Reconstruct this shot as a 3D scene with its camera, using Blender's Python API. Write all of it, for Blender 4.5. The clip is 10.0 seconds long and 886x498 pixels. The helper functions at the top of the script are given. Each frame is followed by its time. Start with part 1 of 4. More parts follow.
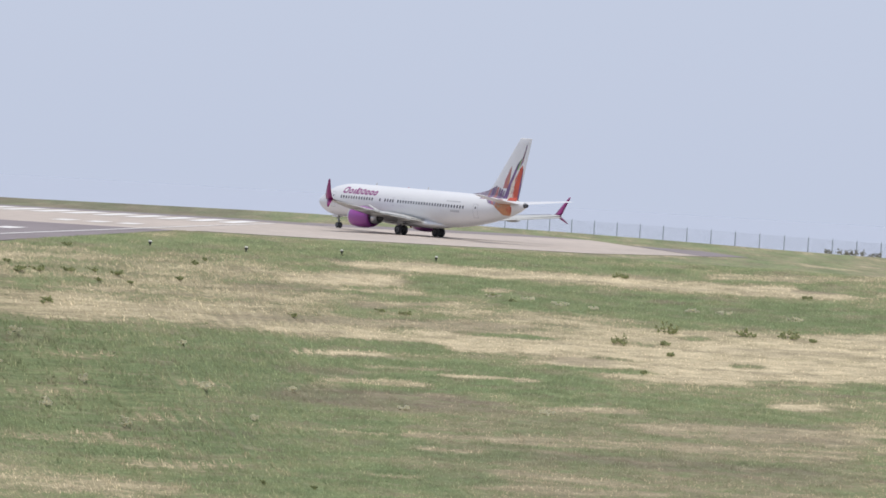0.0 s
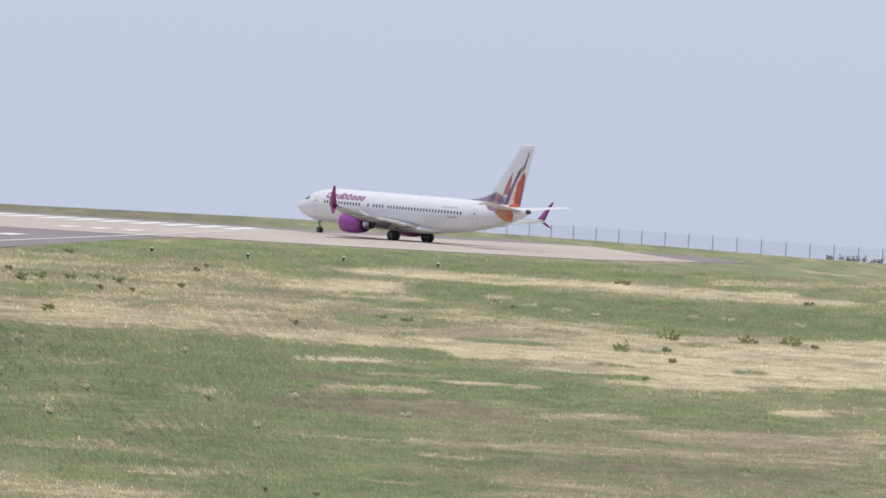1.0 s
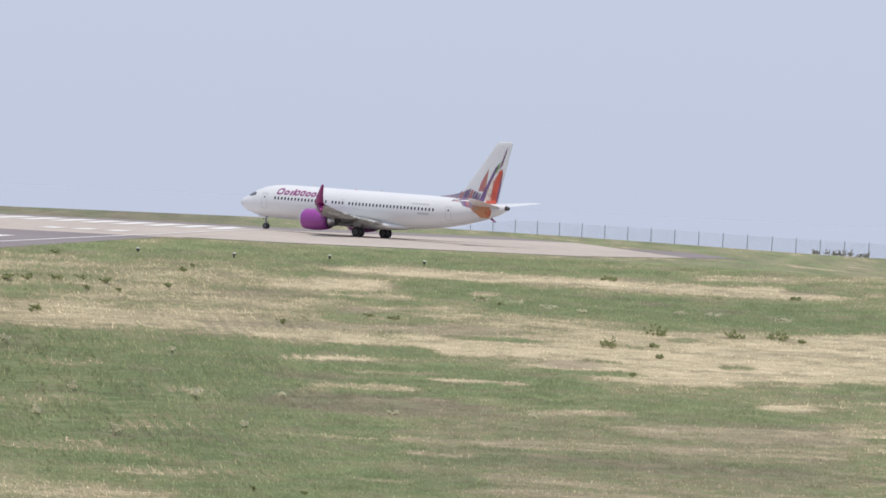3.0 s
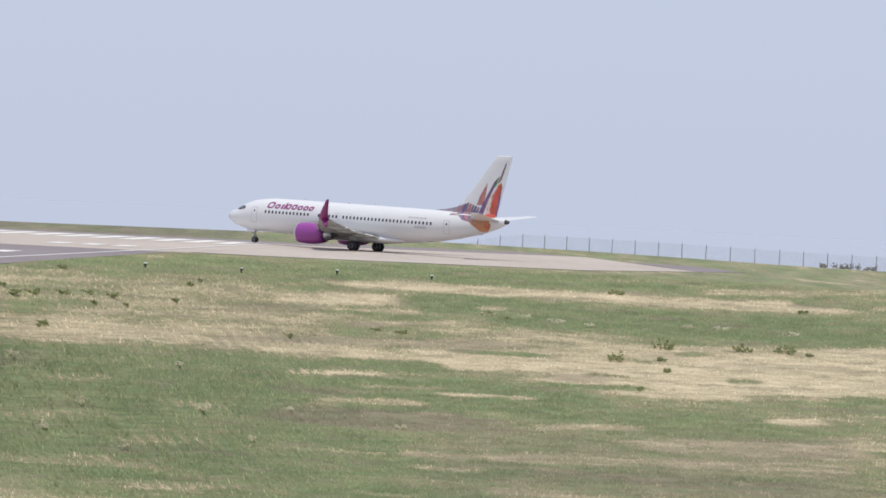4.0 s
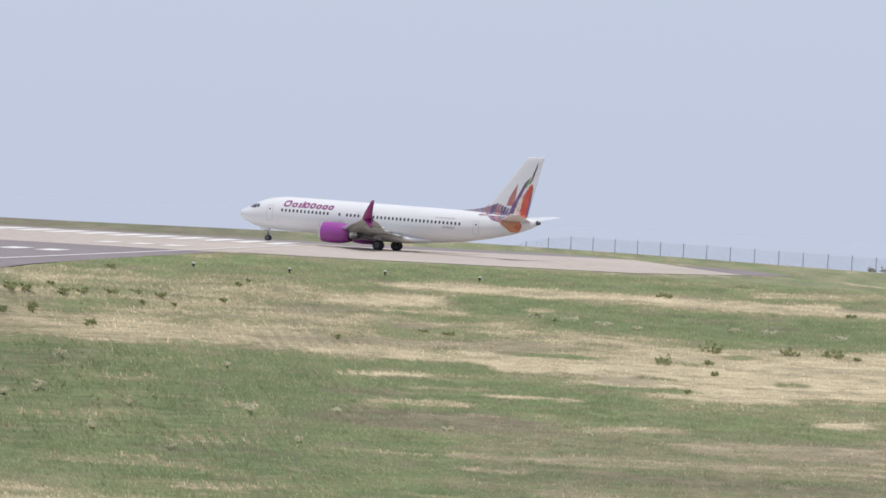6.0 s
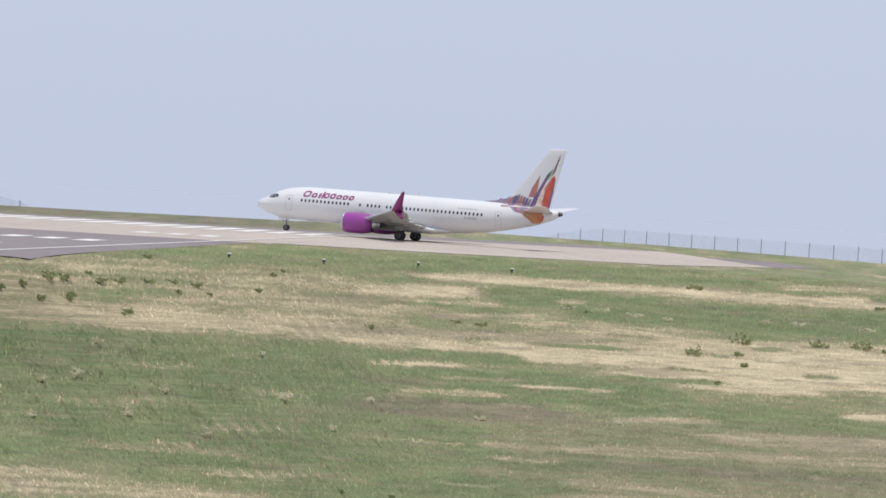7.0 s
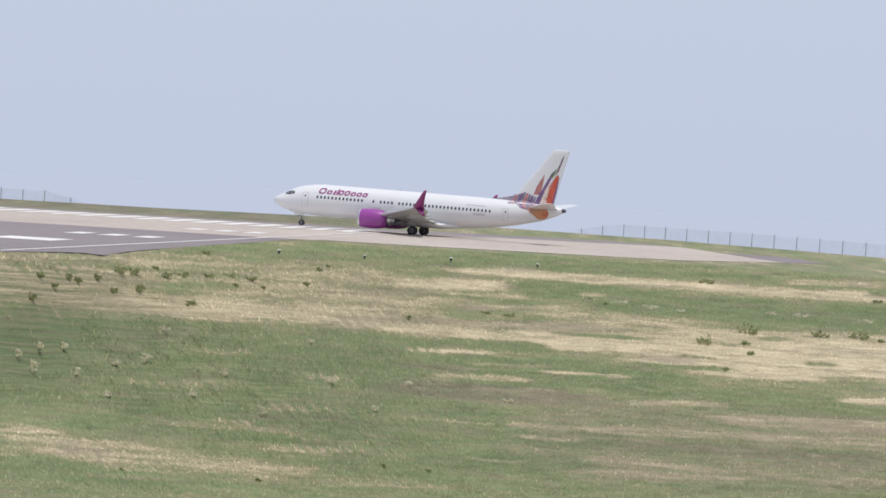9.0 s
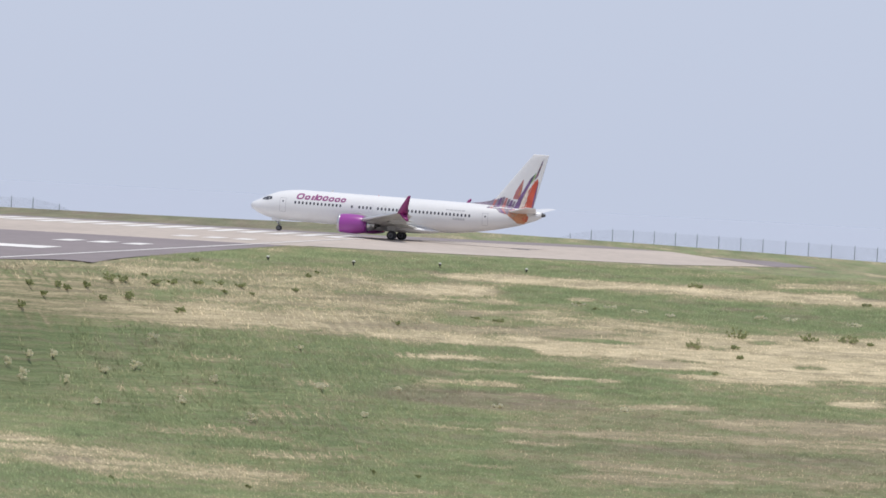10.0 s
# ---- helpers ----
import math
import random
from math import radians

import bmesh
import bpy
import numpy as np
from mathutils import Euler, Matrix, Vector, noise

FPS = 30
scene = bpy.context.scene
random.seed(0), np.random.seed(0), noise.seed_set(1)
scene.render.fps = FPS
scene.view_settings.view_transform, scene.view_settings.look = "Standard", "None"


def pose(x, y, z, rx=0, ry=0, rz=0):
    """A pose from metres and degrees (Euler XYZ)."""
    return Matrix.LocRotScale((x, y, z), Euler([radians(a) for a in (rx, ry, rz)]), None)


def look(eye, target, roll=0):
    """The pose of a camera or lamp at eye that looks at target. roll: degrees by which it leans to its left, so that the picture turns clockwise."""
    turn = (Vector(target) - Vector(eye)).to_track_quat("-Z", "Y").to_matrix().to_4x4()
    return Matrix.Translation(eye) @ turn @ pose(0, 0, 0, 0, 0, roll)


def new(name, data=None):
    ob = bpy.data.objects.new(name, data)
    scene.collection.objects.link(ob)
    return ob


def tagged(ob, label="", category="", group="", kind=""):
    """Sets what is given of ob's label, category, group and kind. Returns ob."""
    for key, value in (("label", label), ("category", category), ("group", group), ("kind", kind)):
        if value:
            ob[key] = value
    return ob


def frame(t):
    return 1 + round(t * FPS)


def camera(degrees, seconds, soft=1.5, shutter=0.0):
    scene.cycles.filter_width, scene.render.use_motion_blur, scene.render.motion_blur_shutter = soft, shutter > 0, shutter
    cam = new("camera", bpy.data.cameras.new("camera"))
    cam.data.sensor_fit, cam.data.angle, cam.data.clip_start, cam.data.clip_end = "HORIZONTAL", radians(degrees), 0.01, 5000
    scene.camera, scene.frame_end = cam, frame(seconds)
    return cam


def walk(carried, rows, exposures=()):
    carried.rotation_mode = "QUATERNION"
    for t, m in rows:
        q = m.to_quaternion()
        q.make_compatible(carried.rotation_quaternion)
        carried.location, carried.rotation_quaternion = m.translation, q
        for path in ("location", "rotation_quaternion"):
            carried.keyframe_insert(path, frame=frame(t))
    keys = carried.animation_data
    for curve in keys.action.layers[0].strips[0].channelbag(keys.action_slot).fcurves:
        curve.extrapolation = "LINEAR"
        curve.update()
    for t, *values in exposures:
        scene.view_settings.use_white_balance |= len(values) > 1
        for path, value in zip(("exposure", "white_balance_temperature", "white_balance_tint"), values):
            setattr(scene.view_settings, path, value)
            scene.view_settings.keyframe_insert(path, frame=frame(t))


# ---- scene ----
# The camera: a long lens on a terrace, panning after the aircraft and drawn back late in the shot.
cam = camera(12.096, 10.0, soft=1.65)


def aim(y, pan, tilt, lean):
    """A camera pose at depth y; degrees to the right, upwards, and of lean."""
    p, q = radians(pan), radians(tilt)
    way = Vector((math.sin(p) * math.cos(q), math.cos(p) * math.cos(q), math.sin(q)))
    eye = Vector((0, y, 7.5 - y * 1.2 / 38))
    return look(eye, eye + way * 100, lean)


walk(cam, [(t, aim(y, pan, tilt, lean)) for t, y, pan, tilt, lean in (
    (0, 0, -0, -1.0179, 3.4386),
    (0.5, 0, 0.0175, -0.9586, 3.5849),
    (1, 0, -0.0292, -0.9319, 3.3839),
    (1.5, 0, 0.0719, -0.9196, 3.2468),
    (2, 0, 0.1644, -0.9081, 3.2014),
    (2.5, 0, 0.2084, -0.9829, 3.0328),
    (4, 0, 0.0513, -0.7601, 2.7775),
    (4.5, 0, -0.194, -0.6841, 2.912),
    (5, 0, -0.7437, -1.0154, 3.1504),
    (5.2, 0, -0.9175, -0.9277, 3.1401),
    (6.3, 0, -0.5397, -0.7668, 3.1558),
    (6.5, 0, -1.3462, -0.8458, 3.2393),
    (6.6, 0, -1.2856, -0.8611, 3.2606),
    (6.7, 0, -1.2251, -0.8764, 3.282),
    (6.8, -0.4, -1.1646, -0.8917, 3.3034),
    (6.9, -1.6, -1.1041, -0.907, 3.3247),
    (7, -4.0, -1.0435, -0.9223, 3.3461),
    (7.1, -7.8, -1.027, -0.9267, 3.3328),
    (7.2, -11.7, -1.0106, -0.931, 3.3196),
    (7.3, -15.6, -0.9941, -0.9353, 3.3063),
    (7.4, -19.5, -0.9776, -0.9396, 3.293),
    (7.5, -23.4, -0.9611, -0.9439, 3.2797),
    (7.6, -27.3, -0.9956, -0.9429, 3.3122),
    (7.7, -31.1, -1.03, -0.9419, 3.3448),
    (7.8, -34.4, -1.0645, -0.9408, 3.3773),
    (7.9, -36.8, -1.0989, -0.9398, 3.4098),
    (8, -38, -1.1334, -0.9388, 3.4423),
    (8.5, -38, -1.4371, -0.7139, 3.4138),
    (9, -38, -1.3827, -1.0623, 3.4398),
    (9.5, -38, -1.4089, -1.0066, 3.2714),
    (10, -38, -1.2349, -0.9779, 3.1912),
)])

# ---- light ----
SUN_HEIGHT, SUN_TURN = 77.0, 150.0   # degrees above the horizon; clockwise from the view's way
world = bpy.data.worlds.new("hazy_sky")
scene.world = world
world.use_nodes = True
wn = world.node_tree.nodes
wl = world.node_tree.links
wn.clear()
sky = wn.new("ShaderNodeTexSky")
sky.sky_type = "NISHITA"
sky.sun_disc = False
sky.sun_elevation = radians(SUN_HEIGHT)
sky.sun_rotation = radians(SUN_TURN)
sky.dust_density = 3.0
sky_light = wn.new("ShaderNodeBackground")
sky_light.inputs["Strength"].default_value = 0.07
wl.new(sky.outputs["Color"], sky_light.inputs["Color"])
haze_light = wn.new("ShaderNodeBackground")
haze_light.inputs["Color"].default_value = (0.545, 0.605, 0.755, 1)
haze_light.inputs["Strength"].default_value = 1.1
sky_mix = wn.new("ShaderNodeMixShader")
sky_mix.inputs[0].default_value = 0.88
wl.new(sky_light.outputs[0], sky_mix.inputs[1])
wl.new(haze_light.outputs[0], sky_mix.inputs[2])
sky_out = wn.new("ShaderNodeOutputWorld")
wl.new(sky_mix.outputs[0], sky_out.inputs[0])

sun = new("sun", bpy.data.lights.new("sun", "SUN"))
sun.data.energy = 2.6
sun.data.angle = radians(0.6)
sun.data.color = (1.0, 0.95, 0.87)
a, h = radians(SUN_TURN), radians(SUN_HEIGHT)
sun.matrix_world = look((0, 0, 0), (-math.sin(a) * math.cos(h), -math.cos(a) * math.cos(h), -math.sin(h)))


# ---- materials ----
def material(name, color, rough=0.5, metal=0.0, vary=0.12, scale=2.0, fine=30.0, bump=0.0, coat=0.0, coords="Object", stretch=(1, 1, 1)):
    """A surface with variation at two scales and, where asked, fine relief."""
    m = bpy.data.materials.new(name)
    m.use_nodes = True
    n, l = m.node_tree.nodes, m.node_tree.links
    b = n["Principled BSDF"]
    b.inputs["Roughness"].default_value = rough
    b.inputs["Metallic"].default_value = metal
    b.inputs["Coat Weight"].default_value = coat
    tc, mp = n.new("ShaderNodeTexCoord"), n.new("ShaderNodeMapping")
    mp.inputs["Scale"].default_value = stretch
    l.new(tc.outputs[coords], mp.inputs[0])
    big, small = n.new("ShaderNodeTexNoise"), n.new("ShaderNodeTexNoise")
    big.inputs["Scale"].default_value, small.inputs["Scale"].default_value = scale, fine
    big.inputs["Detail"].default_value = small.inputs["Detail"].default_value = 4
    l.new(mp.outputs[0], big.inputs[0])
    l.new(mp.outputs[0], small.inputs[0])
    add = n.new("ShaderNodeMath")
    add.operation = "ADD"
    l.new(big.outputs[0], add.inputs[0])
    l.new(small.outputs[0], add.inputs[1])
    rng = n.new("ShaderNodeMapRange")
    rng.inputs[1].default_value, rng.inputs[2].default_value = 0.6, 1.4
    rng.inputs[3].default_value, rng.inputs[4].default_value = 1 - vary, 1 + vary
    l.new(add.outputs[0], rng.inputs[0])
    mul = n.new("ShaderNodeMix")
    mul.data_type, mul.blend_type = "RGBA", "MULTIPLY"
    mul.inputs[0].default_value = 1
    mul.inputs[6].default_value = (*color, 1)
    l.new(rng.outputs[0], mul.inputs[7])
    l.new(mul.outputs[2], b.inputs["Base Color"])
    if bump:
        bp = n.new("ShaderNodeBump")
        bp.inputs["Strength"].default_value = bump
        bp.inputs["Distance"].default_value = 0.05
        l.new(small.outputs[0], bp.inputs["Height"])
        l.new(bp.outputs[0], b.inputs["Normal"])
    return m


def leafy(name, color, rough, **more):
    """A thin leaf that lets part of the light through."""
    m = material(name, color, rough, **more)
    n, l = m.node_tree.nodes, m.node_tree.links
    thin, both = n.new("ShaderNodeBsdfTranslucent"), n.new("ShaderNodeMixShader")
    l.new(n["Principled BSDF"].inputs["Base Color"].links[0].from_socket, thin.inputs["Color"])
    both.inputs[0].default_value = 0.45
    l.new(n["Principled BSDF"].outputs[0], both.inputs[1])
    l.new(thin.outputs[0], both.inputs[2])
    l.new(both.outputs[0], n["Material Output"].inputs["Surface"])
    return m


WHITE = material("white_aircraft_paint", (0.69, 0.69, 0.70), 0.32, vary=0.03, scale=0.6, fine=5, coat=0.3)
PURPLE = material("purple_paint", (0.28, 0.045, 0.28), 0.3, vary=0.06, scale=1, fine=9, coat=0.3)
MAGENTA = material("magenta_paint", (0.26, 0.03, 0.16), 0.35, vary=0.08, scale=1, fine=9, coat=0.2)
WING_GREY = material("grey_wing_paint", (0.46, 0.46, 0.44), 0.4, vary=0.1, scale=0.8, fine=6)
METAL = material("bare_metal", (0.55, 0.55, 0.56), 0.3, 0.9, vary=0.1, scale=3, fine=20)
DARK_METAL = material("sooty_metal", (0.10, 0.10, 0.105), 0.45, 0.7, vary=0.2, scale=3, fine=20)
# rubber, glass and gear darks are lifted: air haze put into their colours
RUBBER = material("tyre_rubber", (0.042, 0.042, 0.048), 0.8, vary=0.2, scale=4, fine=30)
GLASS = material("dark_glass", (0.05, 0.052, 0.065), 0.12, vary=0.1, scale=4, fine=20, coat=0.4)
GEAR = material("gear_paint", (0.18, 0.18, 0.19), 0.45, vary=0.15, scale=4, fine=30)
LINE = material("door_seam_grey", (0.45, 0.45, 0.47), 0.5, vary=0.1)
F_RED = material("feather_red", (0.50, 0.085, 0.05), 0.35, vary=0.25, scale=1.2, fine=5)
F_ORANGE = material("feather_orange", (0.52, 0.235, 0.12), 0.35, vary=0.2, scale=1.2, fine=5)
F_PURPLE = material("feather_purple", (0.17, 0.10, 0.22), 0.35, vary=0.35, scale=1.2, fine=6)
F_ROSE = material("feather_rose", (0.40, 0.16, 0.16), 0.35, vary=0.3, scale=1.2, fine=6)
F_GREY = material("feather_grey_violet", (0.22, 0.185, 0.24), 0.4, vary=0.5, scale=1.6, fine=5)
F_TAN = material("feather_tan", (0.46, 0.33, 0.20), 0.4, vary=0.15, scale=1.2, fine=5)
F_GREEN = material("feather_green", (0.20, 0.36, 0.16), 0.4, vary=0.2, scale=1.2, fine=5)
F_CREAM = material("feather_cream", (0.70, 0.60, 0.52), 0.4, vary=0.15, scale=1.2, fine=5)
TITLE = material("purple_title_paint", (0.26, 0.07, 0.20), 0.75, vary=0.05)
RED_LENS = material("red_lens", (0.6, 0.02, 0.02), 0.2, vary=0.05)
CLEAR_LENS = material("lamp_glass", (0.75, 0.75, 0.72), 0.1, vary=0.05)

CONCRETE = material("pale_worn_concrete", (0.44, 0.378, 0.33), 0.9, vary=0.16, scale=0.06, fine=0.7, bump=0.2, coords="Object", stretch=(1, 0.35, 1))
ASPHALT = material("grey_weathered_asphalt", (0.22, 0.188, 0.192), 0.9, vary=0.14, scale=0.05, fine=0.8, bump=0.2, stretch=(1, 0.35, 1))
MARKING = material("worn_white_marking", (0.72, 0.70, 0.68), 0.8, vary=0.12, scale=0.4, fine=3)
# the lighter bluish grey has the haze before the fence mixed in
POST = material("haze_toned_weathered_post", (0.30, 0.32, 0.35), 0.6, 0.0, vary=0.2, scale=2, fine=20)
LAMP_BODY = material("dark_lamp_housing", (0.03, 0.03, 0.03), 0.5, vary=0.2)
LAMP_TOP = material("pale_lamp_cap", (0.70, 0.68, 0.60), 0.4, vary=0.1)
LEAF = leafy("shrub_leaf", (0.32, 0.34, 0.16), 0.6, vary=0.4, scale=2.5, fine=12)
DRY_LEAF = leafy("dry_tuft_leaf", (0.72, 0.68, 0.50), 0.8, vary=0.2, scale=2.5, fine=12)
DARK_LEAF = leafy("dark_scrub_leaf", (0.30, 0.29, 0.24), 0.7, vary=0.3, scale=2.5, fine=12)
STEM = material("shrub_stem", (0.30, 0.25, 0.16), 0.8, vary=0.2)


def grass_material(name, blades):
    """Green, olive and straw grass by the point attribute "dry"; bare brown soil by "soil"."""
    m = bpy.data.materials.new(name)
    m.use_nodes = True
    n, l = m.node_tree.nodes, m.node_tree.links
    b = n["Principled BSDF"]
    b.inputs["Roughness"].default_value = 0.95
    b.inputs["Specular IOR Level"].default_value = 0.15
    dry, soil = n.new("ShaderNodeAttribute"), n.new("ShaderNodeAttribute")
    past = n.new("ShaderNodeAttribute")
    dry.attribute_name, soil.attribute_name, past.attribute_name = "dry", "soil", "tier"
    tc, cut, plan = n.new("ShaderNodeTexCoord"), n.new("ShaderNodeSeparateXYZ"), n.new("ShaderNodeCombineXYZ")
    l.new(tc.outputs["Object"], cut.inputs[0])
    l.new(cut.outputs["X"], plan.inputs["X"])
    l.new(past.outputs["Fac"], plan.inputs["Y"])

    def cloud(scale, stretch, detail=5.0):
        mp, tx = n.new("ShaderNodeMapping"), n.new("ShaderNodeTexNoise")
        mp.inputs["Scale"].default_value = stretch
        tx.inputs["Scale"].default_value, tx.inputs["Detail"].default_value = scale, detail
        tx.inputs["Roughness"].default_value = 0.65
        l.new(plan.outputs[0], mp.inputs[0])
        l.new(mp.outputs[0], tx.inputs[0])
        return tx.outputs[0]

    def calc(op, x, y):
        k = n.new("ShaderNodeMath")
        k.operation = op
        for i, v in enumerate((x, y)):
            if isinstance(v, (int, float)):
                k.inputs[i].default_value = v
            else:
                l.new(v, k.inputs[i])
        return k.outputs[0]

    def swing(scale, stretch, amount, detail=5.0):
        return calc("MULTIPLY", calc("SUBTRACT", cloud(scale, stretch, detail), 0.5), amount)

    broad = swing(0.12, (0.5, 1.4, 0), 0.55)
    mid = swing(0.45, (0.45, 1.0, 0), 1.5)
    fine = swing(1.5, (1.5, 1.0, 0), 0.75)
    level = calc("ADD", calc("ADD", calc("ADD", dry.outputs["Fac"], broad), mid), fine)
    if blades:
        geo = n.new("ShaderNodeNewGeometry")
        level = calc("ADD", level, calc("MULTIPLY", calc("SUBTRACT", geo.outputs["Random Per Island"], 0.4), 0.3))
    ramp = n.new("ShaderNodeValToRGB")
    e = ramp.color_ramp.elements
    e[0].position, e[0].color = 0.0, (0.169, 0.211, 0.106, 1)
    e[1].position, e[1].color = 1.0, (0.56, 0.475, 0.32, 1)
    for p, c in ((0.16, (0.198, 0.234, 0.119, 1)), (0.32, (0.223, 0.247, 0.129, 1)), (0.44, (0.242, 0.240, 0.137, 1)),
                 (0.54, (0.305, 0.28, 0.172, 1)), (0.68, (0.42, 0.36, 0.235, 1))):
        k = e.new(p)
        k.color = c
    l.new(level, ramp.inputs[0])
    mix = n.new("ShaderNodeMix")
    mix.data_type = "RGBA"
    bare = calc("MULTIPLY", soil.outputs["Fac"], calc("ADD", calc("MULTIPLY", mid, 1.6), 0.8))
    clamp = n.new("ShaderNodeClamp")
    l.new(bare, clamp.inputs[0])
    l.new(clamp.outputs[0], mix.inputs[0])
    l.new(ramp.outputs[0], mix.inputs[6])
    mix.inputs[7].default_value = (0.195, 0.165, 0.122, 1)
    tone = n.new("ShaderNodeMix")
    tone.data_type, tone.blend_type = "RGBA", "MULTIPLY"
    tone.inputs[0].default_value = 1
    dead = n.new("ShaderNodeMix")
    dead.data_type = "RGBA"
    spread = n.new("ShaderNodeMapRange")
    spread.inputs[1].default_value, spread.inputs[2].default_value, spread.inputs[4].default_value = 0.5, 0.64, 0.7
    l.new(cloud(0.5, (0.32, 1.0, 0), 7.0), spread.inputs[0])
    l.new(spread.outputs[0], dead.inputs[0])
    l.new(mix.outputs[2], dead.inputs[6])
    dead.inputs[7].default_value = (0.27, 0.235, 0.16, 1)
    l.new(dead.outputs[2], tone.inputs[6])
    thatch = calc("ADD", swing(0.7, (0.35, 1.0, 0), 1.1, 7.0), swing(2.4, (2.0, 1.0, 0), 1.0))
    if blades:
        # a few pale seed heads among the blades
        pale = n.new("ShaderNodeMapRange")
        pale.inputs[1].default_value, pale.inputs[2].default_value = 0.86, 0.9
        pale.inputs[3].default_value, pale.inputs[4].default_value = 1.0, 1.5
        l.new(geo.outputs["Random Per Island"], pale.inputs[0])
        thatch = calc("ADD", thatch, pale.outputs[0])
    else:
        thatch = calc("ADD", thatch, 0.93)
    l.new(thatch, tone.inputs[7])
    l.new(tone.outputs[2], b.inputs["Base Color"])
    if blades:
        # blades stand every way, so on the whole they take the light as the turf does
        up = n.new("ShaderNodeCombineXYZ")
        up.inputs["Z"].default_value = 1.0
        l.new(up.outputs[0], b.inputs["Normal"])
    else:
        bp = n.new("ShaderNodeBump")
        bp.inputs["Strength"].default_value, bp.inputs["Distance"].default_value = 0.5, 0.15
        l.new(calc("ADD", cloud(6.0, (1, 1, 1)), cloud(1.2, (1, 1, 1))), bp.inputs["Height"])
        l.new(bp.outputs[0], b.inputs["Normal"])
    return m


GRASS = grass_material("mown_and_dry_grass", False)
BLADES = grass_material("grass_blades", True)

WATER = bpy.data.materials.new("haze_painted_sea")
WATER.use_nodes = True
_n, _l = WATER.node_tree.nodes, WATER.node_tree.links
_b = _n["Principled BSDF"]
# distance haze is put into this pale base colour, near the sky's tone
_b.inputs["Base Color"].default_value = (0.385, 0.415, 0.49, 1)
_b.inputs["Roughness"].default_value = 0.3
_b.inputs["IOR"].default_value = 1.33
_w = _n.new("ShaderNodeTexNoise")
_w.inputs["Scale"].default_value, _w.inputs["Detail"].default_value = 0.15, 6
_tc = _n.new("ShaderNodeTexCoord")
_l.new(_tc.outputs["Object"], _w.inputs[0])
_bp = _n.new("ShaderNodeBump")
_bp.inputs["Strength"].default_value, _bp.inputs["Distance"].default_value = 0.03, 0.3
_l.new(_w.outputs[0], _bp.inputs["Height"])
_l.new(_bp.outputs[0], _b.inputs["Normal"])


# ---- mesh helpers ----
def mesh(name, verts, faces, mat, smooth=False):
    me = bpy.data.meshes.new(name)
    me.from_pydata([tuple(v) for v in verts], [], [tuple(f) for f in faces])
    for m in (mat if isinstance(mat, (list, tuple)) else [mat]):
        me.materials.append(m)
    if smooth:
        me.polygons.foreach_set("use_smooth", [True] * len(me.polygons))
    me.update()
    return me


def part(name, data, parent, label="", at=None):
    """One mesh object under a thing or under a part."""
    ob = new(name, data)
    ob.parent = parent
    if at is not None:
        ob.matrix_basis = at
    if label:
        ob["label"] = label
    return ob


def thing(name, label, category, group="", kind="", data=None, at=None):
    ob = new(name, data)
    if at is not None:
        ob.matrix_basis = at
    return tagged(ob, label, category, group, kind)


def loft(rings, caps=True):
    """Faces between rings of equal length."""
    verts, faces, k = [], [], len(rings[0])
    for r in rings:
        verts += [tuple(p) for p in r]
    for i in range(len(rings) - 1):
        for j in range(k):
            q = (j + 1) % k
            faces.append((i * k + j, i * k + q, (i + 1) * k + q, (i + 1) * k + j))
    if caps:
        faces.append(tuple(range(k))[::-1])
        faces.append(tuple((len(rings) - 1) * k + j for j in range(k)))
    return verts, faces


def joined(*pieces):
    verts, faces = [], []
    for v, f in pieces:
        o = len(verts)
        verts += [tuple(p) for p in v]
        faces += [tuple(i + o for i in q) for q in f]
    return verts, faces


def box(x0, x1, y0, y1, z0, z1, c=0.0):
    """A box with its edges along x chamfered by c."""
    def ring(x, s):
        p = [(y0 + c, z0), (y1 - c, z0), (y1, z0 + c), (y1, z1 - c), (y1 - c, z1), (y0 + c, z1), (y0, z1 - c), (y0, z0 + c)] if c else [(y0, z0), (y1, z0), (y1, z1), (y0, z1)]
        return [(x, u, v) for u, v in p]
    return loft([ring(x0, 0), ring(x1, 0)])


def tube(p, q, r, k=10, r2=None):
    """A round bar from p to q."""
    p, q = Vector(p), Vector(q)
    d = (q - p).normalized()
    u = d.orthogonal().normalized()
    w = d.cross(u)
    r2 = r if r2 is None else r2
    ring = lambda c, s: [c + (u * math.cos(6.28319 * i / k) + w * math.sin(6.28319 * i / k)) * s for i in range(k)]
    return loft([ring(p, r), ring(q, r2)])


def lathe(profile, k=28):
    """A body round the x axis from (x, radius) pairs."""
    return loft([[(x, r * math.cos(6.28319 * j / k), r * math.sin(6.28319 * j / k)) for j in range(k)] for x, r in profile])


# ---- the ground ----
def step(v):
    v = np.clip(v, 0, 1)
    return v * v * (3 - 2 * v)


def brow(x):
    """Depth of the line where the bank begins to fall away from the airfield."""
    d = -10 - np.asarray(x, float)
    d = 0.5 * (d + np.sqrt(d * d + 30))
    e = -33.5 - np.asarray(x, float)
    e = 0.5 * (e + np.sqrt(e * e + 2))
    return 430 - 4.0 * np.minimum(d, 45) - 3.0 * np.minimum(e, 9)


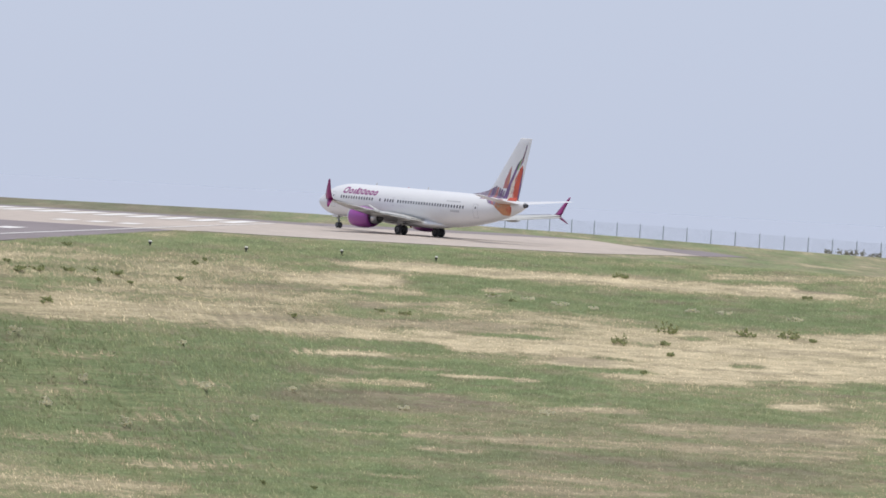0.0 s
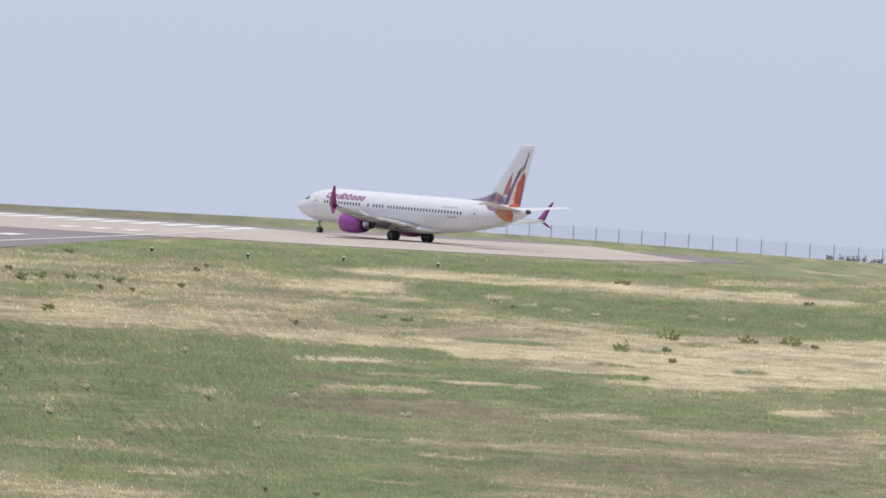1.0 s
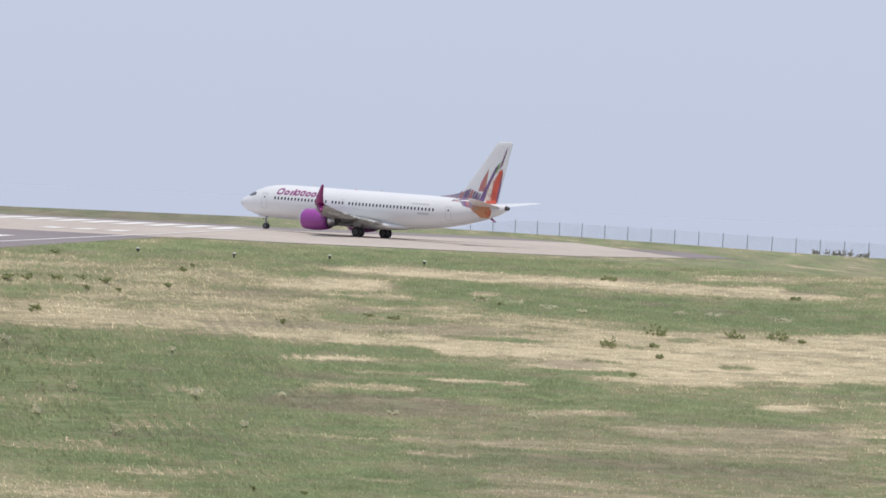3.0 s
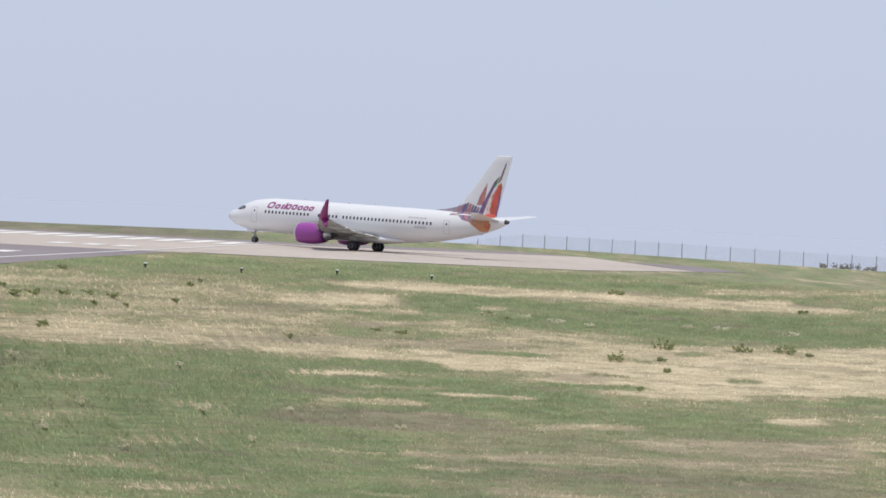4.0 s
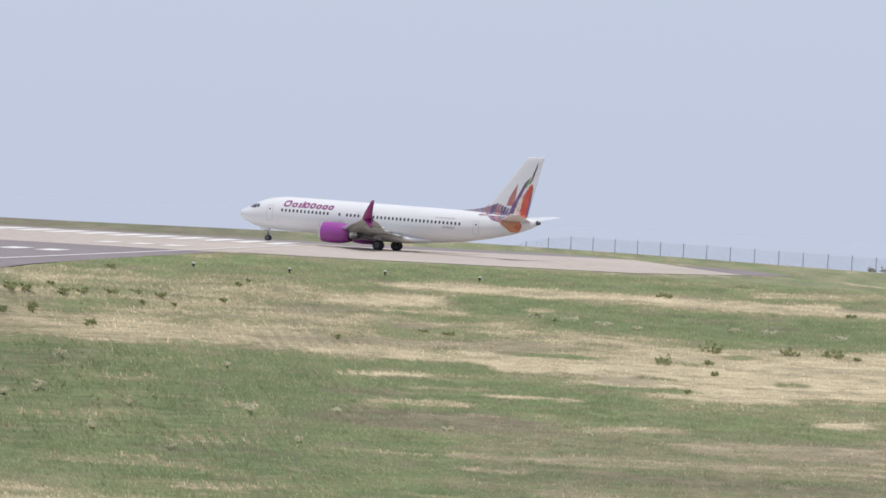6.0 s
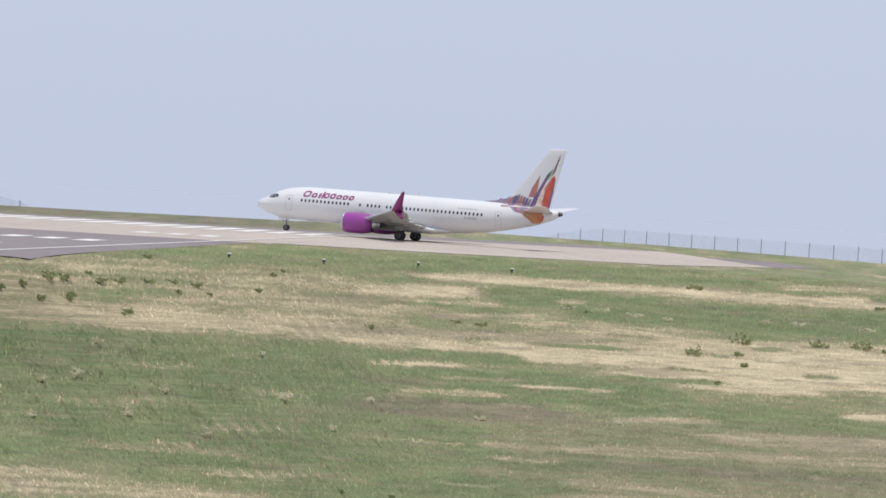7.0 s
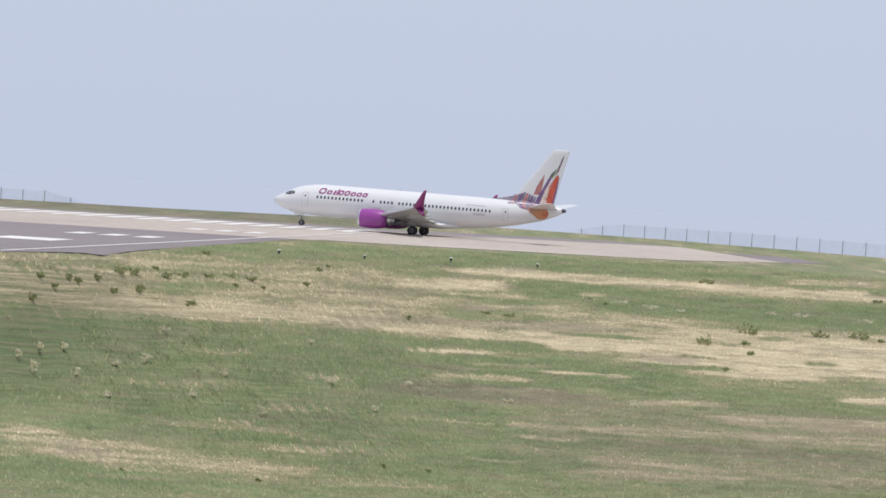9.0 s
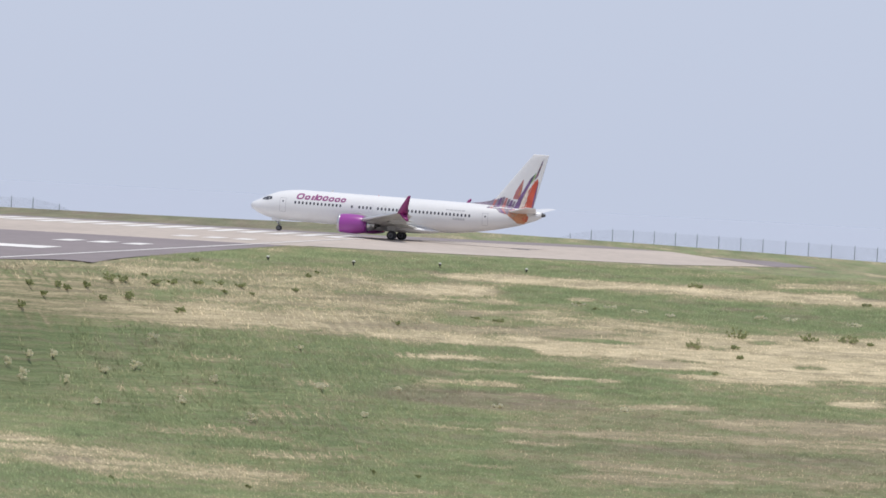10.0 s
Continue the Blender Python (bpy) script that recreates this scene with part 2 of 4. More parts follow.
def terrain(x, y):
    """Height: a terrace with the camera, a grassy hollow, the bank up to the airfield, and the shore beyond."""
    x, y = np.asarray(x, float), np.asarray(y, float)
    t = np.maximum(brow(x) - y, 0)
    bank = -(0.2 - 0.11 * step((-8 - x) / 28)) * t * t / (t + 25)
    hollow = np.interp(y, [-400, -45, -20, 0, 50, 100, 200, 300], [5.5, 5.5, 4, 2, -2.5, -8, -17, -17.8])
    hollow = hollow + 6.5 * step((-16 - x) / 20) * step((y - 120) / 80)
    w = step((y - 285 + 14 * step((-28 - x) / 15) + 12 * step((-36 - x) / 9)) / 30)
    z = hollow * (1 - w) + bank * w - 0.013 * (np.clip(x, -25, 60) + 5) * step((y - 150) / 150)
    return z


def tier(x, y):
    """How far down the bank a place lies, in mown bands that run level across the terrace's view of it."""
    return -((7.5 - terrain(x, y)) / np.maximum(y, 50) * 1000 - 15) * 1.9


def crest(x):
    return np.interp(x, [-200, -60, -20, 20, 35, 50, 80], CREST)


CREST = [600, 610, 640, 640, 630, 615, 600]


def surface(x, y):
    z = terrain(x, y)
    e = crest(x)
    verge = 0.25 * np.exp(-((y - e + 12) / 9) ** 2)
    return z + verge * step((y - 545) / 20) - 24 * step((y - e) / 110) - 8 * step((np.abs(x) - 420) / 200)


PATCHES = []


def patch(what, x, y, rx, ry, lean, amount):
    PATCHES.append((what, x, y, rx, ry, lean, amount))


patch("green", -27.1, -11.5, 7.8, 3.6, 0.059, -0.50)
patch("green", -14.2, -9.6, 10.8, 4.2, 0.022, -0.50)
patch("green", 3.6, -9.5, 15.9, 3.9, 0.003, -0.60)
patch("green", 24.1, -8.8, 16.3, 3.8, 0.027, -0.45)
patch("straw", -37.2, -21.6, 5.3, 2.3, 0.202, 0.18)
patch("straw", -30.0, -20.4, 6.1, 2.6, 0.039, 0.18)
patch("straw", -17.7, -20.3, 6.3, 1.4, 0.022, 0.26)
patch("straw", -8.7, -21.7, 5.3, 2.8, 0.032, 0.75)
patch("straw", -0.6, -14.7, 9.0, 2.0, -0.016, 0.70)
patch("straw", 14.5, -15.3, 10.9, 2.2, -0.017, 0.65)
patch("straw", 30.9, -15.8, 11.0, 2.2, 0.027, 0.65)
patch("straw", 33.3, -9.8, 7.0, 1.4, 0.159, 0.26)
patch("green", -31.0, -24.7, 4.9, 1.7, 0.037, -0.25)
patch("green", -29.0, -30.9, 2.7, 2.0, 0.084, -0.25)
patch("green", -39.5, -25.8, 2.1, 1.6, 0.091, -0.30)
patch("straw", -36.9, -29.8, 4.4, 1.8, 0.076, 0.22)
patch("straw", -19.7, -32.7, 7.4, 2.6, 0.106, 0.29)
patch("straw", -24.8, -42.4, 10.8, 4.9, 0.055, 0.60)
patch("straw", -15.1, -44.9, 8.0, 2.6, -0.006, 0.70)
patch("soil", -13.9, -26.9, 4.1, 1.7, 0.042, 0.55)
patch("soil", -13.3, -41.4, 5.4, 1.7, 0.161, 0.60)
patch("straw", -5.0, -30.2, 6.8, 2.3, 0.034, 0.26)
patch("green", -6.3, -26.3, 4.0, 1.7, 0.174, -0.55)
patch("green", 3.6, -22.0, 7.1, 3.9, -0.015, -0.70)
patch("green", 14.2, -25.1, 10.0, 4.8, -0.020, -0.80)
patch("green", 27.2, -26.4, 11.2, 5.6, 0.029, -0.90)
patch("green", 37.2, -27.0, 7.2, 5.6, 0.124, -0.90)
patch("green", -4.3, -36.3, 5.1, 2.5, 0.033, -0.25)
patch("soil", 0.8, -40.0, 8.5, 2.3, 0.079, 0.45)
patch("straw", 8.2, -35.1, 8.1, 1.7, 0.031, 0.33)
patch("straw", -8.5, -46.4, 6.8, 2.0, -0.013, 0.60)
patch("straw", 4.8, -47.4, 8.4, 4.0, -0.118, 0.75)
patch("straw", 18.1, -51.4, 10.5, 7.4, -0.169, 0.85)
patch("straw", 30.7, -46.2, 10.2, 9.6, 0.084, 0.85)
patch("straw", 23.7, -38.7, 13.3, 2.8, 0.130, 0.60)
patch("soil", 32.0, -43.0, 6.3, 1.4, 0.128, 0.30)
patch("green", -4.6, -51.2, 5.4, 2.9, 0.033, -0.70)
patch("straw", -8.5, -55.5, 4.4, 1.1, 0.047, 0.90)
patch("green", -35.2, -58.3, 9.8, 8.2, 0.070, -0.75)
patch("green", -24.2, -55.6, 9.6, 7.0, -0.088, -0.75)
patch("green", -14.2, -56.2, 8.4, 6.3, -0.185, -0.70)
patch("green", -37.5, -87.4, 8.6, 18.0, 0.334, -0.60)
patch("green", -27.3, -79.6, 10.5, 17.5, 0.153, -0.55)
patch("green", -16.2, -72.1, 9.8, 14.5, 0.012, -0.60)
patch("green", -4.3, -63.2, 7.9, 6.8, -0.171, -0.85)
patch("green", 7.5, -63.6, 8.1, 6.3, -0.280, -0.85)
patch("green", 19.3, -69.8, 9.1, 4.0, 0.033, -0.60)
patch("straw", 4.8, -62.7, 4.6, 0.9, 0.025, 0.75)
patch("straw", 13.3, -74.6, 4.8, 1.4, 0.199, 0.29)
patch("straw", -18.0, -73.6, 2.1, 1.5, -0.234, 0.29)
patch("straw", -19.4, -89.9, 3.6, 1.4, 0.155, 0.33)
patch("straw", -27.3, -80.4, 5.4, 1.6, 0.156, 0.17)
patch("soil", -3.6, -75.7, 9.7, 4.3, -0.003, 0.85)
patch("soil", 6.9, -80.1, 6.3, 2.9, 0.048, 0.40)
patch("green", 21.3, -73.6, 12.3, 3.1, 0.036, -0.60)
patch("straw", 31.4, -67.8, 2.7, 1.4, 0.140, 0.80)
patch("straw", 23.1, -81.3, 12.1, 2.6, 0.035, 0.33)
patch("soil", 28.9, -82.1, 6.3, 1.5, -0.021, 0.60)
patch("straw", 29.6, -88.6, 5.7, 2.0, 0.142, 0.29)
patch("green", 11.6, -82.4, 5.8, 3.5, 0.151, -0.40)
patch("straw", 11.5, -90.1, 7.7, 1.8, 0.103, 0.26)
patch("green", 3.8, -97.5, 10.1, 3.5, 0.103, -0.50)
patch("green", 15.5, -96.0, 9.2, 2.6, -0.015, -0.50)
patch("soil", 25.1, -99.3, 8.6, 3.5, -0.133, 0.60)
patch("green", -11.2, -93.5, 10.2, 11.7, 0.074, -0.65)
patch("green", -23.8, -100.4, 10.0, 8.7, 0.270, -0.75)
patch("green", -1.1, -111.1, 8.8, 5.2, 0.055, -0.75)
patch("green", -13.1, -117.4, 5.3, 4.2, 0.027, -0.30)
patch("straw", 12.8, -107.1, 8.0, 2.8, -0.008, 0.26)
patch("straw", 7.8, -113.1, 5.9, 2.3, 0.111, 0.21)
patch("green", 16.1, -116.7, 6.4, 2.0, 0.212, -0.30)
patch("straw", 24.7, -108.8, 7.5, 2.3, 0.049, 0.17)
patch("straw", -34.6, -112.0, 1.7, 1.6, 0.164, 0.53)
patch("straw", -31.6, -116.5, 3.5, 2.2, 0.049, 0.71)
patch("straw", -28.2, -121.6, 4.7, 5.0, -0.333, 0.67)
patch("straw", -23.0, -121.9, 5.9, 3.0, 0.033, 0.50)
patch("straw", -26.8, -127.0, 2.0, 3.1, 0.407, 0.37)
patch("straw", -14.6, -126.4, 7.3, 2.1, 0.111, 0.37)
patch("straw", -17.6, -110.5, 4.2, 1.5, 0.144, 0.40)
patch("soil", -30.6, -120.7, 1.2, 1.3, 0.230, 0.60)
patch("green", -31.2, -133.4, 2.1, 6.4, -0.009, -0.80)
patch("green", -26.2, -136.0, 3.8, 2.5, 0.729, -0.50)
patch("straw", -33.2, -135.9, 1.4, 13.1, 0.339, 0.17)
patch("green", -44.1, -72.9, 6.0, 17.7, 0.230, -0.60)
patch("straw", 42.2, -43.0, 6.9, 11.3, 0.083, 0.80)
patch("green", 42.0, -59.6, 6.6, 3.9, 0.034, -0.50)
patch("straw", 39.5, -79.9, 7.4, 5.7, 0.044, 0.26)
patch("soil", -68.0, 4.6, 42.0, 3.0, 0.0, 0.85)
patch("green", -68.0, 4.8, 44.0, 3.2, 0.0, -0.6)
patch("soil", 17.0, -97.0, 18.3, 20.2, 0.041, 0.35)
patch("soil", 26.3, -81.7, 10.5, 5.1, 0.037, 0.40)
patch("soil", -19.8, -92.9, 3.8, 1.4, 0.216, 0.25)
patch("straw", -28.9, -31.2, 17.0, 12.6, 0.046, 0.24)
patch("straw", 4.2, -39.0, 14.7, 7.3, 0.034, 0.30)
patch("green", -3.3, -29.0, 3.5, 1.4, 0.131, -0.50)
patch("green", -12.0, -64.6, 14.3, 7.4, -0.130, -0.80)
patch("soil", 20.1, -97.4, 12.7, 2.6, -0.074, 0.85)
patch("green", 7.9, -97.3, 9.6, 3.5, 0.043, -0.85)
patch("green", 20.6, -96.1, 11.7, 2.3, -0.013, -0.70)
patch("straw", 20.8, -89.5, 10.3, 1.4, 0.093, 0.45)
patch("straw", 24.8, -79.4, 9.5, 1.5, 0.092, 0.50)
patch("straw", 12.8, -111.9, 5.9, 1.5, 0.104, 0.40)
patch("straw", 1.8, -90.4, 4.6, 1.1, 0.097, 0.30)
patch("soil", 30.2, -76.7, 4.8, 1.4, 0.099, 0.60)
# short streaks of thin, green and bare turf over the whole bank
_streak = random.Random(11)
for _ in range(70):
    _what, _much = _streak.choice((("straw", 0.24), ("straw", 0.16), ("green", -0.4), ("soil", 0.6)))
    patch(_what, -42 + 84 * _streak.random(), -12 - 100 * _streak.random(), 1.5 + 5 * _streak.random() ** 2, 0.7 + 0.9 * _streak.random(), 0.0, _much)
# wide patches first, so that the narrow ones lie over them
PATCHES.sort(key=lambda p: -p[3] * p[4])


def cover(x, y):
    """How dry the grass is and how bare the soil, from 0 to 1; patches lie by their tier on the bank."""
    y = tier(x, y)
    dry, soil = np.full(x.shape, 0.38), np.zeros(x.shape)
    for what, px, py, rx, ry, lean, amount in PATCHES:
        u, v = (x - px) / rx, (y - py - lean * (x - px)) / ry
        g = 1 - step((np.sqrt(u ** 4 + v * v) - 0.7) / 0.7)
        if what == "soil":
            soil = np.maximum(soil, g * amount)
        else:
            dry = dry + (0.44 + 0.58 * amount - dry) * g
    # greener, darker colour towards the foot offsets the stronger light on its flatter ground
    dry = dry - 0.16 * step((-98 - y) / 25)
    return np.clip(dry, -0.1, 1.05), soil


def put_attributes(me, x, y, times=1):
    """The cover at each place, for as many points a place as given."""
    for name, values in zip(("dry", "soil", "tier"), (*cover(x, y), tier(x, y))):
        at = me.attributes.new(name, "FLOAT", "POINT")
        at.data.foreach_set("value", np.repeat(values, times).astype(np.float32))


def lumps(x, y):
    """Small unevenness of the grass, none under the pavements."""
    x, y = np.asarray(x, float), np.asarray(y, float)
    bump = np.array([noise.noise((p * 0.25, q * 0.25, 0)) + 0.5 * noise.noise((p * 0.8, q * 0.8, 5)) for p, q in zip(x, y)])
    return bump * 0.14 * step((brow(x) - y) / 10) * step((y - 195) / 20)


def ground():
    xs = np.concatenate([np.arange(-1000, -110, 40), np.arange(-110, 110, 1.0), np.arange(110, 1001, 40)])
    ys = np.concatenate([np.arange(-400, 200, 20), np.arange(200, 280, 1.0), np.arange(280, 450, 0.55), np.arange(450, 760, 3.0), np.arange(760, 1000, 40)])
    gx, gy = np.meshgrid(xs, ys)
    gz = surface(gx, gy)
    gz = gz + lumps(gx.ravel(), gy.ravel()).reshape(gx.shape)
    k = len(xs)
    i = np.arange(len(ys) * k).reshape(len(ys), k)
    faces = np.stack([i[:-1, :-1], i[:-1, 1:], i[1:, 1:], i[1:, :-1]], -1).reshape(-1, 4)
    me = mesh("ground", np.stack([gx, gy, gz], -1).reshape(-1, 3).tolist(), faces.tolist(), GRASS, True)
    put_attributes(me, gx.ravel(), gy.ravel())
    thing("ground", "airfield grass in bands of green and dry straw", "ground", kind="structure", data=me)


ground()

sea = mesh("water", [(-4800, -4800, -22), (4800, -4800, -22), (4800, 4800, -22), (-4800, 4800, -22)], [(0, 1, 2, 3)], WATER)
thing("water", "sea beyond the shore, painted pale haze blue", "sea", kind="structure", data=sea)


# ---- pavements ----
AXIS, EDGE = Vector((0.0807, 0.9967)), Vector((-22.4, 518.0))
ACROSS = Vector((-0.9967, 0.0807))


def on_runway(s, w):
    """The plan place s metres past the threshold and w metres in from the edge line."""
    p = EDGE + AXIS * s + ACROSS * w
    return p.x, p.y


def sheet(corners, lift, mat, name, nu=24, nv=24, thick=0.0):
    """A four-cornered sheet laid on the terrain."""
    a, b, c, d = [np.array(p) for p in corners]
    verts, faces = [], []
    for i in range(nu + 1):
        for j in range(nv + 1):
            u, v = i / nu, j / nv
            p = (a * (1 - u) + b * u) * (1 - v) + (d * (1 - u) + c * u) * v
            verts.append((p[0], p[1], float(terrain(p[0], p[1])) + lift))
    for i in range(nu):
        for j in range(nv):
            q = i * (nv + 1) + j
            faces.append((q, q + nv + 1, q + nv + 2, q + 1))
    return mesh(name, verts, faces, mat)


def pavement(name, corners, lift, mat, label, nu=24, nv=24):
    return thing(name, label, "pavement", kind="structure", data=sheet(corners, lift, mat, name, nu, nv))


pavement("runway", [on_runway(-228, 1.5), on_runway(-98, 1.5), on_runway(-98, 58), on_runway(-228, 58)], 0.05, ASPHALT, "dark grey weathered asphalt runway with white markings")
pavement("runway_shoulder", [on_runway(-212, -3.3), on_runway(-98, -3.3), on_runway(-98, 1.5), on_runway(-226, 1.5)], 0.05, ASPHALT, "dark grey asphalt shoulder beside the runway edge line")
pavement("runway_end", [on_runway(-98, -5), on_runway(2, -5), on_runway(2, 58), on_runway(-98, 58)], 0.045, CONCRETE, "pale worn concrete runway end")
pavement("runway_overrun", [on_runway(2, -6), on_runway(21, -6), on_runway(12, 58), on_runway(2, 58)], 0.04, ASPHALT, "grey asphalt strip past the runway end")
pavement("taxiway", [(-31, 421), (-15, 431.5), (16, 463), (-17, 520)], 0.04, CONCRETE, "pale worn concrete taxiway joining the runway")
pavement("taxiway_end", [(-17, 520.2), (16.1, 463.1), (31, 502), (20, 575)], 0.036, CONCRETE, "pale worn concrete taxiway end")
pavement("taxiway_tip", [(31.1, 502), (38, 520), (34, 548), (24.5, 551)], 0.036, ASPHALT, "grey asphalt tip of the taxiway")
pavement("taxiway_verge", [(-17.2, 521), (19.8, 575.5), (10, 585), (-18, 545)], 0.034, ASPHALT, "grey asphalt verge behind the taxiway")


TOUCHDOWN = ((-70, 3.9), (-132, 5.4))
AIMING = (-181, -170, 7.5, 13.5)


def markings():
    def bar(s0, s1, w0, w1, parent):
        c = [on_runway(s0, w0), on_runway(s1, w0), on_runway(s1, w1), on_runway(s0, w1)]
        part("marking_bar", sheet(c, 0.075, MARKING, "marking_bar", 8, 2), parent)
    m = thing("threshold_marking", "row of worn white threshold bars painted on the concrete", "runway marking", kind="structure")
    for i in range(15):
        bar(-27, -1, 0.2 + 3.75 * i, 2.3 + 3.75 * i, m)
    m = thing("edge_line", "worn white runway edge line on asphalt and concrete", "runway marking", kind="structure")
    c = [on_runway(-226, 2.25), on_runway(-6, -2.3), on_runway(-6, -1.75), on_runway(-226, 2.75)]
    part("line", sheet(c, 0.08, MARKING, "line", 90, 2), m)
    m = thing("touchdown_marking", "groups of worn white touchdown bars across the runway", "runway marking", kind="structure")
    for s, w in TOUCHDOWN:
        for i in range(3):
            bar(s - 9, s, w + 3.5 * i, w + 3.5 * i + 2.0, m)
    bar(*AIMING, m)


markings()


# ---- the aircraft ----
# Its own space: x forwards, y to its left, z up; the origin lies on the ground midway between the main wheels.
def body_section(x):
    """Centre height, half width and half height of the fuselage at x."""
    xs = [19.65, 19.5, 19.05, 18.25, 17.22, 16.08, 14.55, 12.8, -4.5, -7.5, -10.5, -13.5, -16.5, -18.6, -19.4]
    top = [3.26, 3.48, 3.74, 4.10, 4.64, 5.14, 5.46, 5.59, 5.59, 5.59, 5.56, 5.48, 5.32, 5.10, 4.95]
    low = [3.04, 2.76, 2.45, 2.05, 1.72, 1.53, 1.43, 1.38, 1.38, 1.44, 1.78, 2.34, 3.08, 3.86, 4.30]
    wid = [0.06, 0.34, 0.72, 1.10, 1.42, 1.65, 1.82, 1.88, 1.88, 1.87, 1.72, 1.38, 0.88, 0.45, 0.24]
    xi = [-v for v in xs]
    t, b, w = (float(np.interp(-x, xi, k)) for k in (top, low, wid))
    return (t + b) / 2, w, (t - b) / 2


def side_y(x, z):
    zc, w, h = body_section(x)
    return w * math.sqrt(max(0.0, 1 - ((z - zc) / h) ** 2))


def wing_section(x_le, chord, y, z, thick, k=9):
    """A closed aerofoil ring, front to back over the top and back below."""
    up, lo = [], []
    for i in range(k + 1):
        s = 0.5 - 0.5 * math.cos(math.pi * i / k)
        t = 5 * thick * chord * (0.2969 * math.sqrt(s) - 0.126 * s - 0.3516 * s * s + 0.2843 * s ** 3 - 0.1036 * s ** 4)
        up.append((x_le - s * chord, y, z + t * 1.1))
        lo.append((x_le - s * chord, y, z - t * 0.9))
    return up + lo[-2:0:-1]


FIN = [(5.0, -12.0, -18.1), (6.0, -12.8, -18.3), (12.5, -17.7, -19.75)]   # height, front, back


def fin_edges(z):
    zs = [f[0] for f in FIN]
    return float(np.interp(z, zs, [f[1] for f in FIN])), float(np.interp(z, zs, [f[2] for f in FIN]))


def fin_half(x, z):
    a, b = fin_edges(z)
    s = min(max((a - x) / (a - b), 0.0), 1.0)
    return 5 * 0.09 * (a - b) * (0.2969 * math.sqrt(s) - 0.126 * s - 0.3516 * s * s + 0.2843 * s ** 3 - 0.1036 * s ** 4)


def feather(path, widths, side, n=14):
    """A tapered blade of paint on the fin or the tail, along plan points (x, z)."""
    verts, faces = [], []
    ts = np.linspace(0, 1, len(path))
    for i in range(n + 1):
        t = i / n
        x, z = (float(np.interp(t, ts, [p[k] for p in path])) for k in (0, 1))
        w = float(np.interp(t, ts, widths))
        for j in range(5):
            px = x + w * (j / 4 - 0.5)
            y = max(fin_half(px, z) if z > 5.2 else 0, side_y(px, z)) + 0.012
            verts.append((px, side * y, z))
    for i in range(n):
        for j in range(4):
            q = i * 5 + j
            faces.append((q, q + 1, q + 6, q + 5))
    return verts, faces


def lens_on_side(x, z, w, h, side, out=0.012, k=10):
    """A rounded pane proud of the fuselage side."""
    ring_o, ring_i = [], []
    for i in range(k):
        c, s = math.cos(6.28319 * i / k), math.sin(6.28319 * i / k)
        c, s = (abs(c) ** 0.6) * (1 if c > 0 else -1), (abs(s) ** 0.6) * (1 if s > 0 else -1)
        px, pz = x + c * w / 2, z + s * h / 2
        ring_o.append((px, side * (side_y(px, pz) - 0.02), pz))
        px, pz = x + c * w / 2.15, z + s * h / 2.15
        ring_i.append((px, side * (side_y(px, pz) + out), pz))
    return loft([ring_o, ring_i])


def quad_on_side(pts, side, out=0.012, n=6):
    """A four-cornered panel that follows the fuselage side: corners (x, z)."""
    a, b, c, d = [np.array(p) for p in pts]
    verts, faces = [], []
    for i in range(n + 1):
        for j in range(n + 1):
            u, v = i / n, j / n
            p = (a * (1 - u) + b * u) * (1 - v) + (d * (1 - u) + c * u) * v
            verts.append((p[0], side * (side_y(p[0], p[1]) + out), p[1]))
    for i in range(n):
        for j in range(n):
            q = i * (n + 1) + j
            faces.append((q, q + n + 1, q + n + 2, q + 1))
    return verts, faces


def slanted_ring(x, z, w, h, t, side, k=20):
    """A leaning rounded ring of paint on the fuselage side, with a stroke of t."""
    def loop(shrink):
        pts = []
        for i in range(k):
            c, q = math.cos(6.28319 * i / k), math.sin(6.28319 * i / k)
            u = math.copysign(abs(c) ** 0.7, c) * (w / 2 - shrink)
            v = math.copysign(abs(q) ** 0.7, q) * (h / 2 - shrink * 0.85)
            pts.append((x + u - 0.3 * v, z + v))
        return [(px, side * (side_y(px, pz) + 0.012), pz) for px, pz in pts]
    return loft([loop(0), loop(t)], False)


def frame_on_side(x0, x1, z0, z1, t, side, n=8):
    """A thin rectangular seam round a door, following the fuselage side."""
    out = [(x0, z0 + (z1 - z0) * i / n) for i in range(n)] + [(x0 + (x1 - x0) * i / n, z1) for i in range(n)] + [(x1, z1 - (z1 - z0) * i / n) for i in range(n)] + [(x1 - (x1 - x0) * i / n, z0) for i in range(n)]
    inn = [(min(max(x, x0 + t), x1 - t), min(max(z, z0 + t), z1 - t)) for x, z in out]
    on = lambda q, o: [(x, side * (side_y(x, z) + o), z) for x, z in q]
    return loft([on(out, 0.009), on(inn, 0.009)], False)


WHEELS = []   # wheel, its place, its radius


